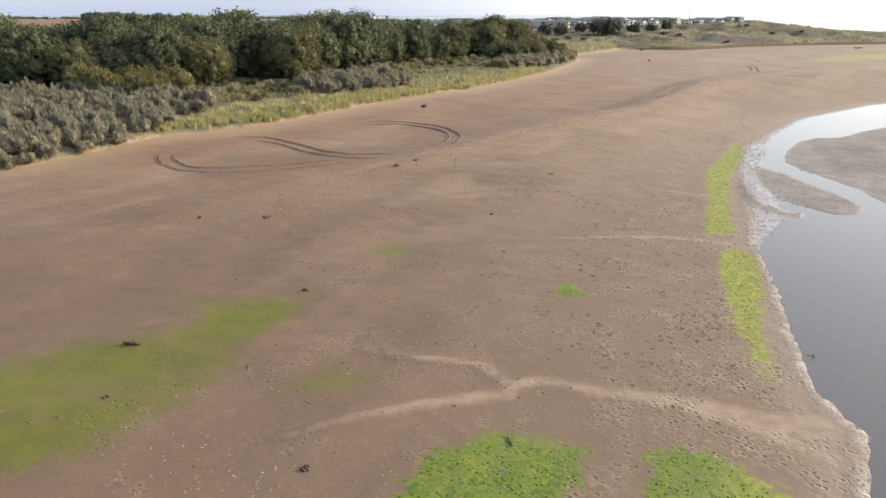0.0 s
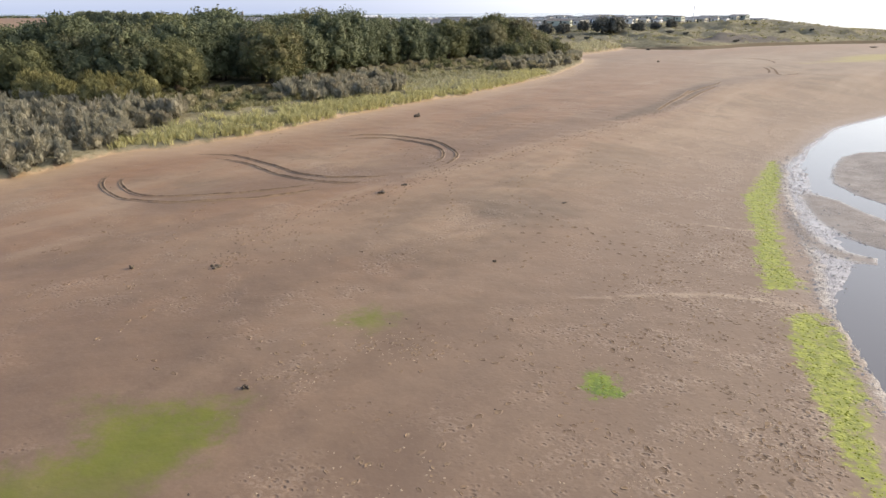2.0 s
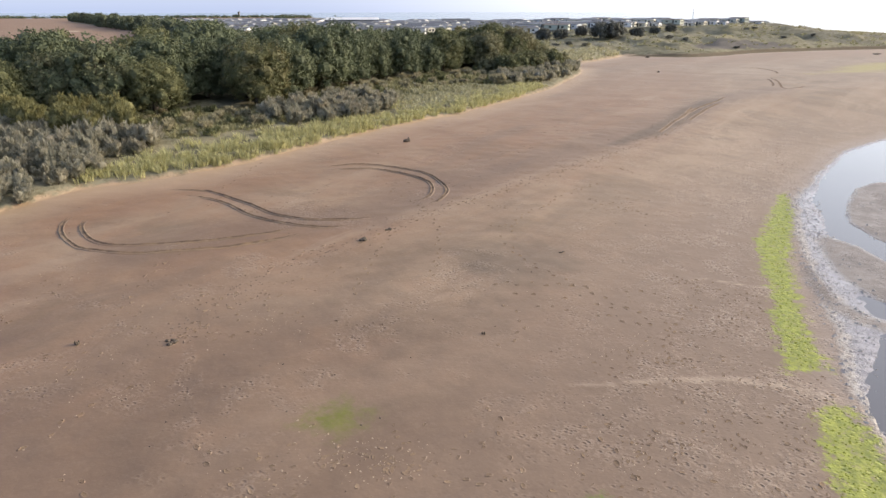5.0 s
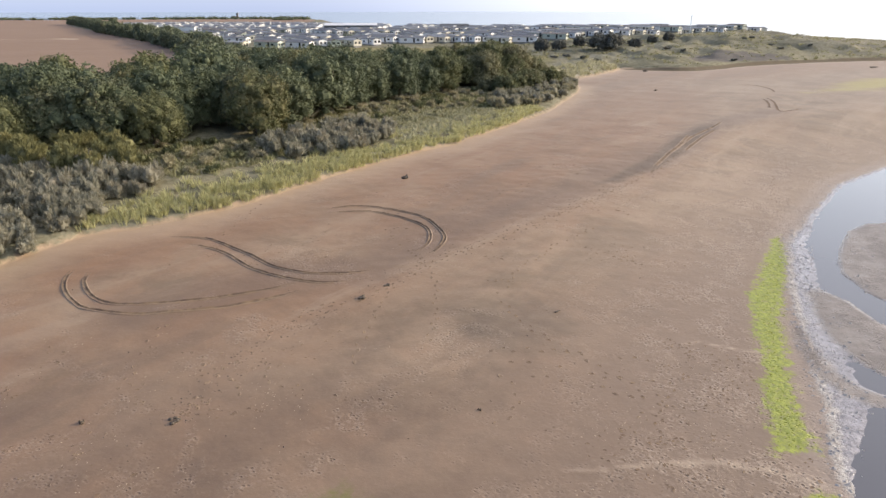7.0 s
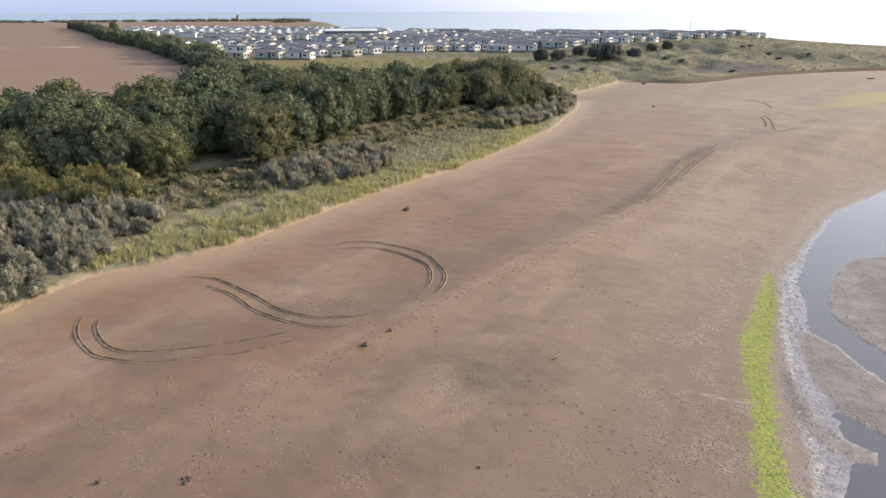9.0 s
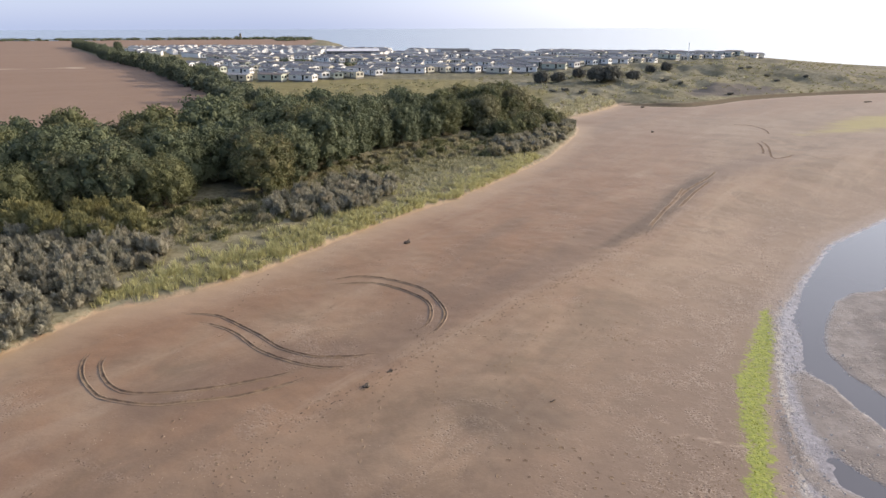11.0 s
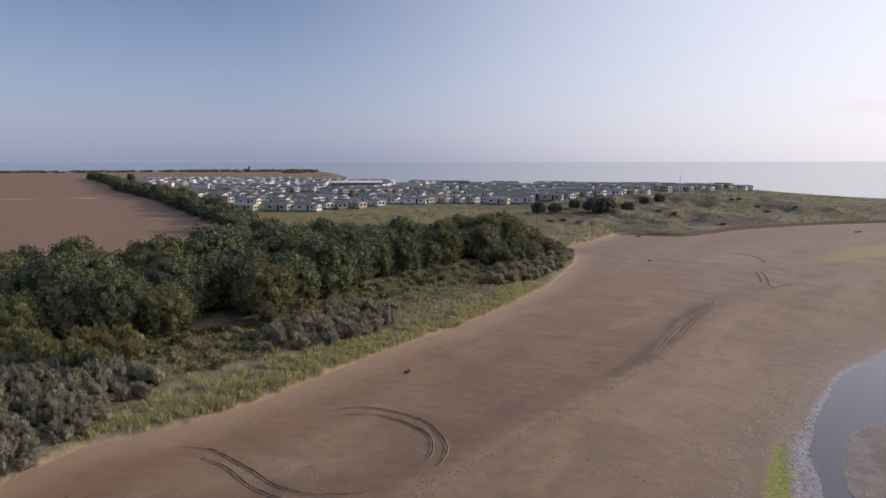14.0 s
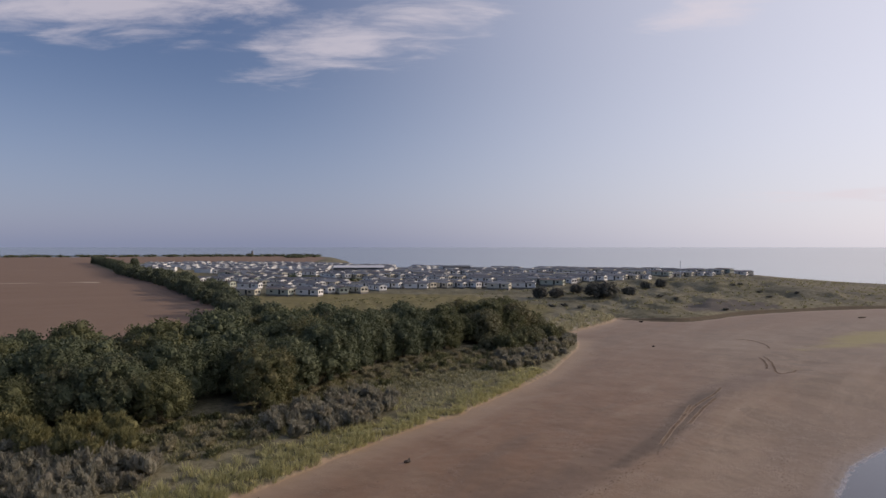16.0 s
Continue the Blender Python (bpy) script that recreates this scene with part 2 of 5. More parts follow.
    sand = m.mix(m.math("MULTIPLY", m.ramp(sh, -0.2, 0.4, 0.95, 0.0), m.ramp(low.outputs["Y"], 62.0, 82.0, 1.0, 0.25)), sand, crust)
    mud = m.mix(m.ramp(m.noise(1.9, 6, 0.75), 0.4, 0.66), (0.19, 0.165, 0.165), (0.33, 0.3, 0.3))
    wet = m.ramp(sh, -0.75, -0.15, 1.0, 0.0)
    sand = m.mix(wet, sand, mud)
    barn = m.math("ADD", bar, m.math("MULTIPLY", m.math("SUBTRACT", m.noise(0.9, 5, 0.7), 0.5), 1.0))
    barm = m.ramp(barn, -0.35, 0.35)
    silt = m.mix(m.ramp(m.noise(0.45, 6, 0.75), 0.4, 0.64), (0.16, 0.124, 0.1), (0.26, 0.214, 0.178))
    silt = m.mix(m.math("MULTIPLY", m.ramp(bar, 1.5, 5.0), m.ramp(m.noise(0.12, 4, 0.6), 0.42, 0.6)), silt, (0.105, 0.075, 0.058))
    sand = m.mix(barm, sand, silt)
    wet = m.math("MULTIPLY", wet, m.ramp(barn, 0.0, 0.7, 1.0, 0.3))
    # green weed: dense mats and thin films
    edge = m.math("MULTIPLY", m.math("SUBTRACT", m.noise(1.5, 6, 0.75), 0.5), 3.0)
    weed = m.mix(m.ramp(m.noise(3.0, 5, 0.75), 0.3, 0.7), (0.15, 0.18, 0.022), (0.34, 0.36, 0.05))
    weed = m.mix(m.math("MULTIPLY", m.ramp(shore, 2.0, 5.0), m.ramp(m.noise(0.9, 5, 0.7), 0.3, 0.62, 0.55, 0.95)), weed, m.mix(m.ramp(m.noise(5.0, 4, 0.75), 0.35, 0.65), (0.05, 0.105, 0.008), (0.14, 0.215, 0.014)))
    weed = m.mix(m.ramp(m.noise(1.0, 4, 0.7), 0.45, 0.7, 0.0, 0.22), weed, (0.27, 0.25, 0.07))
    holes = m.ramp(m.noise(2.2, 6, 0.8), 0.34, 0.46)
    fd = m.math("MULTIPLY", m.ramp(m.math("ADD", dense, edge), -0.15, 0.45), m.math("MAXIMUM", holes, m.ramp(dense, 0.3, 1.2, 0.1, 0.6)))
    film = m.mix(m.noise(0.8, 5, 0.7), (0.095, 0.115, 0.012), (0.185, 0.18, 0.022))
    ft = m.math("MULTIPLY", m.ramp(m.math("ADD", thin, m.math("MULTIPLY", edge, 1.4)), -0.7, 1.2), m.math("MULTIPLY", m.ramp(m.noise(1.0, 6, 0.78), 0.28, 0.52, 0.6, 1.0), m.ramp(m.noise(0.14, 5, 0.7, m.scaled((0.4, 1.0, 1), 8)), 0.36, 0.58, 0.6, 1.0)))
    st = m.math("MULTIPLY", m.ramp(m.math("ADD", m.field("straw"), m.math("MULTIPLY", m.math("SUBTRACT", m.noise(0.1, 5, 0.7, m.scaled((0.5, 1.4, 1), 20)), 0.5), 20.0)), -2.0, 5.0), 0.55)
    sand = m.mix(st, sand, (0.38, 0.32, 0.075))
    sand = m.mix(ft, sand, film)
    sand = m.mix(fd, sand, weed)
    # rough grassland, and the bare field behind the wood
    turf = m.mix(m.ramp(m.noise(0.1, 6, 0.68), 0.3, 0.7), (0.14, 0.13, 0.08), (0.275, 0.252, 0.175))
    turf = m.mix(m.ramp(m.noise(0.05, 6, 0.7, m.scaled((0.5, 2.2, 1), -12), 0.7), 0.5, 0.64, 0.0, 0.7), turf, (0.1, 0.092, 0.056))
    turf = m.mix(m.ramp(low.outputs["X"], 120.0, 190.0, 0.0, 0.6), turf, (0.235, 0.205, 0.165))
    turf = m.mix(m.ramp(m.noise(0.03, 5, 0.65, None, 0.6), 0.45, 0.62, 0.0, 0.75), turf, (0.3, 0.262, 0.165))
    turf = m.mix(m.ramp(m.noise(0.9, 5, 0.72), 0.42, 0.68, 0.0, 0.7), turf, (0.075, 0.07, 0.032))
    turf = m.mix(m.ramp(m.math("ADD", heath, m.math("MULTIPLY", m.math("SUBTRACT", m.noise(0.12, 4), 0.5), 16.0)), -1.0, 3.0, 0.0, 0.85), turf, m.mix(m.noise(0.5, 5, 0.75), (0.085, 0.075, 0.07), (0.16, 0.14, 0.125)))
    turf = m.mix(m.ramp(m.math("ADD", m.field("meadow"), m.math("MULTIPLY", m.math("SUBTRACT", m.noise(0.08, 4), 0.5), 22.0)), -3.0, 4.0, 0.0, 0.7), turf, m.mix(m.noise(0.2, 5, 0.7), (0.15, 0.132, 0.048), (0.27, 0.225, 0.092)))
    soil = m.mix(m.noise(0.03, 6, 0.65, m.scaled((0.4, 1.8, 1), -28)), (0.25, 0.168, 0.115), (0.318, 0.222, 0.16))
    soil = m.mix(m.ramp(m.noise(0.9, 5, 0.7, m.scaled((0.15, 1.0, 1), -28)), 0.35, 0.7, 0.0, 0.3), soil, (0.22, 0.13, 0.08))
    soil = m.mix(m.ramp(m.math("ADD", m.field("strip"), m.math("MULTIPLY", m.math("SUBTRACT", m.noise(0.12, 3), 0.5), 4.0)), -0.5, 1.2), soil, (0.55, 0.45, 0.33))
    knob = m.math("ADD", hillock, m.math("MULTIPLY", m.math("SUBTRACT", m.noise(0.16, 5, 0.7), 0.5), 9.0))
    turf = m.mix(m.ramp(knob, -2.0, 2.0, 0.0, 0.85), turf, m.mix(m.ramp(m.noise(0.35, 5, 0.75), 0.42, 0.58), (0.25, 0.222, 0.15), (0.5, 0.43, 0.31)))
    turf = m.mix(m.ramp(plough, -2.0, 2.0), turf, soil)
    cover = m.ramp(m.math("ADD", land, m.math("MULTIPLY", m.math("SUBTRACT", m.noise(0.8, 5, 0.7), 0.5), 2.5)), -0.2, 0.7)
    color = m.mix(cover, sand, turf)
    # relief: trodden pits on the sand, clods on land
    pits = m.ramp(dint, 0.1, 0.36)
    pits = m.math("MULTIPLY", m.math("SUBTRACT", pits, 1.0), patchy)
    soft = m.math("ADD", m.math("MULTIPLY", m.noise(0.7, 4, 0.6), 0.9), m.math("MULTIPLY", m.noise(2.2, 5, 0.7), m.ramp(trod, 0, 1, 0.12, 0.7)))
    grit = m.math("MULTIPLY", m.math("SUBTRACT", m.noise(7.5, 3, 0.65), 0.5), m.ramp(trod, 0, 1, 0.05, 0.5))
    h = m.math("ADD", m.math("MULTIPLY", pits, 1.1), m.math("ADD", soft, grit))
    h = m.math("ADD", h, m.math("MULTIPLY", m.math("MULTIPLY", m.noise(1.5, 6, 0.75), 2.2), m.math("MAXIMUM", cover, m.math("MULTIPLY", m.ramp(sh, -0.3, 0.9, 0.8, 0.0), m.ramp(sh, -1.4, -0.5, 0.15, 1.0)))))
    m.bump(h, 0.7, 0.085)
    open_sand = m.ramp(cover, 0, 1, 1, 0)
    rough = m.math("SUBTRACT", m.ramp(open_sand, 0, 1, 0.95, 0.66), m.math("MULTIPLY", m.math("MULTIPLY", wet, open_sand), 0.5))
    return m.finish(color, rough, m.ramp(open_sand, 0, 1, 0.15, 0.5))


def sand_material(name, k):
    m = Nodes(name)
    c = sand_tones(m, m.noise(0.06, 6, 0.62, m.scaled((1.5, 0.6, 1), 32), 0.6), m.noise(0.3, 5, 0.6, None, 0.4), m.noise(6.0, 4, 0.7))
    m.bump(m.noise(7.0, 5, 0.7), 0.4, 0.03)
    worn = m.math("MULTIPLY", m.ramp(m.noise(0.9, 5, 0.75), 0.38, 0.6, 0.35, 1.0), k)
    return m.finish(m.mix(worn, c, (0.11, 0.076, 0.055)), 0.95, 0.2)


def water_material(name, deep, ripple, scale, rough=0.05):
    m = Nodes(name)
    m.bump(m.noise(scale, 5, 0.6, m.scaled((1.0, 0.5, 1.0), 20)), ripple, 0.1)
    return m.finish(m.mix(m.noise(0.05, 3), deep, tuple(c * 1.5 for c in deep)), rough, 0.5)


def leaf_material(name, dark, light, autumn=None, thru=0.25):
    m = Nodes(name)
    isl = m.geo.outputs["Random Per Island"]
    info = m.t.nodes.new("ShaderNodeObjectInfo")
    c = m.mix(isl, dark, light)
    c = m.mix(m.ramp(m.noise(0.25, 4), 0.35, 0.7, 0.0, 0.6), c, tuple(0.5 * (a + b) * 0.75 for a, b in zip(dark, light)))
    c = m.mix(m.ramp(m.math("FRACT", m.math("MULTIPLY", info.outputs["Random"], 7.3)), 0.0, 1.0, 0.0, 0.5), c, tuple(0.46 * (a + b) * k for a, b, k in zip(dark, light, (0.66, 0.72, 0.75))))
    if autumn:
        c = m.mix(m.math("MULTIPLY", m.ramp(info.outputs["Random"], 0.6, 1.0, 0.0, 0.34), m.ramp(m.noise(0.5, 3), 0.4, 0.65)), c, autumn)
    m.finish(c, 0.62, 0.2)
    tr = m.t.nodes.new("ShaderNodeBsdfTranslucent")
    m.t.links.new(c, tr.inputs["Color"])
    ms = m.t.nodes.new("ShaderNodeMixShader")
    ms.inputs[0].default_value = thru
    m.t.links.new(m.bsdf.outputs[0], ms.inputs[1]), m.t.links.new(tr.outputs[0], ms.inputs[2])
    m.t.links.new(ms.outputs[0], m.out.inputs["Surface"])
    return m.mat


def plain_material(name, a, b, scale=3.0, rough=0.7, spec=0.4, metal=0.0, bump=0.0):
    m = Nodes(name)
    n = m.noise(scale, 5, 0.65)
    if bump:
        m.bump(n, bump, 0.05)
    info = m.t.nodes.new("ShaderNodeObjectInfo")
    c = m.mix(n, a, b)
    c = m.mix(m.math("MULTIPLY", info.outputs["Random"], 0.25), c, tuple(0.7 * v for v in a))
    return m.finish(c, rough, spec, metal)


GROUND = ground_material()
RIVER = water_material("river_water", (0.066, 0.062, 0.07), 0.05, 1.2, 0.05)
SEA = water_material("sea_water", (0.06, 0.085, 0.1), 0.5, 0.4, 0.12)
BARK = plain_material("bark", (0.08, 0.06, 0.045), (0.16, 0.13, 0.1), 6, 0.9, 0.2, bump=0.6)
LEAF = leaf_material("tree_leaves", (0.095, 0.11, 0.062), (0.182, 0.203, 0.108), (0.23, 0.175, 0.09), 0.22)
LEAF_HEDGE = leaf_material("hedge_leaves", (0.105, 0.118, 0.068), (0.26, 0.28, 0.17), None, 0.3)
LEAF_THICKET = leaf_material("thicket_leaves", (0.15, 0.145, 0.078), (0.275, 0.262, 0.145), (0.29, 0.21, 0.11), 0.32)
LEAF_DUSKY = leaf_material("dusky_leaves", (0.11, 0.108, 0.085), (0.24, 0.23, 0.19), None, 0.3)
LEAF_OLIVE = leaf_material("olive_leaves", (0.125, 0.13, 0.058), (0.22, 0.222, 0.108), (0.26, 0.185, 0.09), 0.32)
LEAF_GREY = leaf_material("buckthorn_leaves", (0.28, 0.258, 0.185), (0.46, 0.432, 0.33), (0.35, 0.285, 0.205), 0.5)
LEAF_BROWN = leaf_material("heath_leaves", (0.27, 0.238, 0.145), (0.49, 0.445, 0.29), (0.37, 0.28, 0.19), 0.45)
LEAF_GOLD = leaf_material("gold_leaves", (0.185, 0.172, 0.068), (0.34, 0.312, 0.145), (0.3, 0.215, 0.105), 0.36)
MARRAM = leaf_material("marram_blades", (0.34, 0.325, 0.13), (0.7, 0.65, 0.36), None, 0.45)
PALE_BLADES = leaf_material("pale_blades", (0.36, 0.335, 0.2), (0.6, 0.56, 0.37), None, 0.4)
MARRAM_DRY = leaf_material("dry_blades", (0.22, 0.205, 0.1), (0.43, 0.4, 0.225), None, 0.4)
SAND_TROD, SAND_DAMP = sand_material("trodden_sand", 0.75), sand_material("damp_sand", 0.95)
SILT = plain_material("silt_clods", (0.33, 0.295, 0.265), (0.5, 0.46, 0.42), 5.0, 0.9, 0.15)


# ---- plan ----
# foot of the dunes, from the near left to the far right; land lies on its left
EDGE = [(-400, -150), (-120, 5), (-60, 40), (-37.5, 58), (-34.2, 64), (-30.5, 71), (-24.4, 74.5), (-18.5, 80), (-13.7, 87), (-10.4, 92), (-4.2, 101), (2.4, 108.5), (12.5, 125), (20, 138),
        (25.7, 153), (29.6, 163), (32.3, 174), (29.6, 178.5), (26.4, 182.5), (27.6, 186.5), (32, 189.5), (38, 197), (44.4, 206), (50, 214.5), (53, 220.5), (62.5, 217.5), (70.5, 215.5), (79, 220.5), (95, 233), (115, 243.5), (132, 250), (160, 257), (260, 275), (600, 300), (5000, 350)]
# waterside of the creek; water lies on its right
SHORE = [(0, -60), (9, 0), (13, 18), (14.8, 21.2), (14.5, 24.2), (15.8, 28.5), (17.9, 35), (20, 43), (22, 47.3), (24.8, 55.5), (28.3, 64.5), (32.5, 73.8), (40, 84), (48.5, 95), (57, 102), (67, 110), (95, 124), (160, 140), (420, 165)]
COAST = [(-5200, 300), (-1600, 930), (-900, 1060), (-500, 1130), (-345, 1260), (-225, 1180), (-170, 1030), (-110, 650), (8, 545), (80, 520), (140, 492), (205, 484), (226, 500), (256, 495), (310, 462), (600, 400), (5200, 0)]
BARS = [[(33.0, 62.5), (33.3, 66.5), (34.6, 69.2), (36.4, 72.3), (40, 77.2), (43, 79.5), (46.5, 80.2), (51.5, 84.5), (56.4, 87.6), (95, 97), (90, 72), (55, 52), (36, 49), (33.7, 51), (34.2, 55), (33.7, 59.5)],
        [(28.6, 62.5), (29.8, 63.2), (31.1, 61), (31.2, 58), (31.9, 54), (32.0, 51.1), (31.3, 49.2), (30, 47.8), (28.4, 47.8), (27.0, 50.0), (26.2, 52.6), (26.4, 55.6), (27.2, 58.8)],
        [(25.4, 57.5), (24.9, 53.9), (24.6, 50.7), (24.9, 49.2), (26.4, 48.2), (25.6, 46.9), (24.4, 47.3), (23.4, 48.4), (23.2, 50.4), (23.4, 52.6), (24.2, 55.6)]]
RILLS = [[(-5.5, 20.6), (-3.2, 21.8), (-0.8, 22.7), (2.6, 23.5), (2.9, 24.2), (4.0, 24.5), (6.3, 23.7), (8.0, 23.6), (9.9, 22.7), (11.2, 21.8), (13.4, 21)],
         [(4, 41.3), (7.7, 41.6), (11.4, 42.2), (14.4, 42.5), (16.8, 41.9), (19.1, 40.5)], [(-3.8, 27.1), (-2, 26.4), (0.4, 26), (1.8, 25.6), (2.7, 24.1)],
         [(15.5, 53.5), (17.5, 54.2), (20, 53.3), (22.5, 53)], [(7.2, 23.6), (9, 23.0), (11, 21.6), (13, 19.8)], [(8.5, 23.4), (10.8, 22.6), (12.6, 22.0), (14.2, 21.9)]]
MEADOW = [(-42, 172), (-28, 178), (0, 190), (18, 198), (30, 212), (36, 240), (10, 284), (-40, 288), (-88, 285), (-70, 240), (-52, 205)]
HEATH = [(77, 240), (86, 251), (96, 257), (105, 260), (114, 254), (119, 246), (110, 239.5), (97, 236), (84, 230), (76, 230)]
HILLOCK = [(27, 181), (27.6, 186.5), (32, 189.5), (38, 197), (44.4, 206), (50, 214.5), (52, 220), (47, 227), (36, 216), (26, 198)]
DENSE = [[(12.9, 24.4), (13.2, 27), (13.8, 30), (14.6, 33.5), (16, 38), (17.2, 40.4), (18.9, 40.6), (18.4, 37.5), (17.0, 33.6), (15.4, 30.2), (14.3, 27.5), (13.4, 25)],
         [(17.1, 43.0), (18.3, 46.8), (19.7, 50.1), (21.2, 53.9), (21.6, 55.7), (22.8, 58.6), (24.1, 62.4), (25.6, 64.4), (28.4, 69.2), (31.3, 74.4), (33.2, 75.9), (30.4, 69.1), (27.0, 62.4), (24.8, 58), (22.3, 51.9), (21.0, 48.6), (19.6, 43.4)],
         [(-1.8, 11.6), (-2.5, 14), (-1.3, 18.3), (-0.3, 20.2), (2.2, 21.3), (5.4, 20.4), (4.7, 19.4), (4.1, 18), (4, 14), (2.6, 11.2), (0.4, 10.4)],
         [(7, 11.8), (6, 14), (6.2, 18.1), (6.9, 20), (7.9, 20.5), (9.2, 20.3), (10.7, 18.2), (11, 14), (9.4, 11)],
         [(5.7, 32.7), (6.0, 34.6), (6.9, 34.9), (7.6, 32.9), (6.6, 32.2)]]
THIN = [[(-22, 23), (-18.4, 25.5), (-16.5, 27.2), (-14.1, 28), (-11.7, 29.1), (-11.9, 30.5), (-13.4, 32.1), (-11, 31.8), (-6.8, 32.5), (-7.3, 29.7), (-8.7, 26.1), (-8.4, 23.9), (-10, 22.4), (-11.4, 19.8), (-15, 17.6), (-20, 16)],
        [(-6.3, 24.1), (-4.6, 25.4), (-2.4, 24.7), (-4.2, 23.2)], [(-4.8, 38.4), (-3.2, 40.2), (-1.6, 39.2), (-2.8, 37.5)]]
STRAW = [(79.6, 163), (85.5, 169.2), (93, 175), (99, 186), (109, 193), (150, 205), (140, 176), (103, 170), (96, 166)]
FAR_FIELD = [(-395, 735), (-190, 690), (-150, 720), (-185, 1000), (-240, 1120), (-480, 1080), (-900, 1010), (-560, 905)]
GREEN = [(-88, 414), (-72, 393), (-28, 392), (-31, 384), (-52, 362), (-82, 360)]
WEDGE_GREEN = [(-228, 548), (-180, 487), (-142, 402), (-132, 356), (-166, 410)]
WEDGE = [(18, 87.6), (20.4, 90.5), (28, 101), (35, 113), (40, 120.5), (44.6, 124), (44.4, 121.5), (36, 108.7), (28, 96.5), (21, 88.8)]
STAIN = [(2.4, 57.2), (5.3, 59.2), (8, 59), (10.4, 56), (8.6, 52.4), (4.1, 52.2), (1.8, 54.6)]
DAMP = [(-19, 56.5), (-11.6, 62.5), (-5, 64), (2.5, 73), (14, 84), (28.5, 101), (43, 122), (60, 138)]
PLOUGH = [(-400, 20), (-130, 106), (-90, 122), (-62, 133), (-54, 140), (-50, 156), (-48, 168), (-54, 187), (-66, 215), (-93, 260), (-134, 328), (-222, 454), (-388, 718), (-560, 900), (-1600, 900), (-1600, 60)]


def near_line(px, py, line):
    """Signed distance to an open line: positive on its left."""
    best = np.full(px.shape, 1e9)
    side = np.ones(px.shape)
    for (ax, ay), (bx, by) in zip(line, line[1:]):
        dx, dy = bx - ax, by - ay
        t = np.clip(((px - ax) * dx + (py - ay) * dy) / (dx * dx + dy * dy), 0, 1)
        d = np.hypot(px - ax - t * dx, py - ay - t * dy)
        s = np.sign(dx * (py - ay) - dy * (px - ax))
        new_best = d < best - 1e-9
        side = np.where(new_best, s, side)
        best = np.where(new_best, d, best)
    return best * np.where(side == 0, 1, side)


def in_area(px, py, area):
    """Signed distance to a closed outline: positive inside."""
    ring = list(area) + [area[0]]
    inside = np.zeros(px.shape, bool)
    for (ax, ay), (bx, by) in zip(ring, ring[1:]):
        if ay != by:
            inside ^= ((ay > py) != (by > py)) & (px < (bx - ax) * (py - ay) / (by - ay) + ax)
    return np.abs(near_line(px, py, ring)) * np.where(inside, 1, -1)


def smooth(v, lo, hi):
    t = np.clip((v - lo) / (hi - lo), 0, 1)
    return t * t * (3 - 2 * t)


WATER, SEA_LEVEL = -0.45, -2.0


def waves(px, py, s, seed=0):
    """Cheap rolling relief from sums of sines."""
    r = np.random.RandomState(seed)
    z = np.zeros(px.shape)
    for k in range(7):
        a, f, p = r.uniform(0, 6.3), r.uniform(0.6, 1.8) / s, r.uniform(0, 6.3)
        z += np.sin((px * math.cos(a) + py * math.sin(a)) * f * 6.28 + p + 0.8 * np.sin(0.4 * f * (px - py) * 6.28))
    return z / 4.5


def bars(px, py):
    return np.max([in_area(px, py, b) for b in BARS], 0)


def rills(px, py):
    fade = (np.clip(-0.5 - px, 0, 9) * 0.07, np.clip(12 - px, 0, 20) * 0.045, np.clip(-0.5 - px, 0, 9) * 0.09, np.clip(19 - px, 0, 9) * 0.08, 0, 0)
    return np.min([np.abs(near_line(px, py, r)) * w + f for r, w, f in zip(RILLS, (1.0, 1.4, 1.4, 1.6, 0.8, 0.8), fade)], 0)


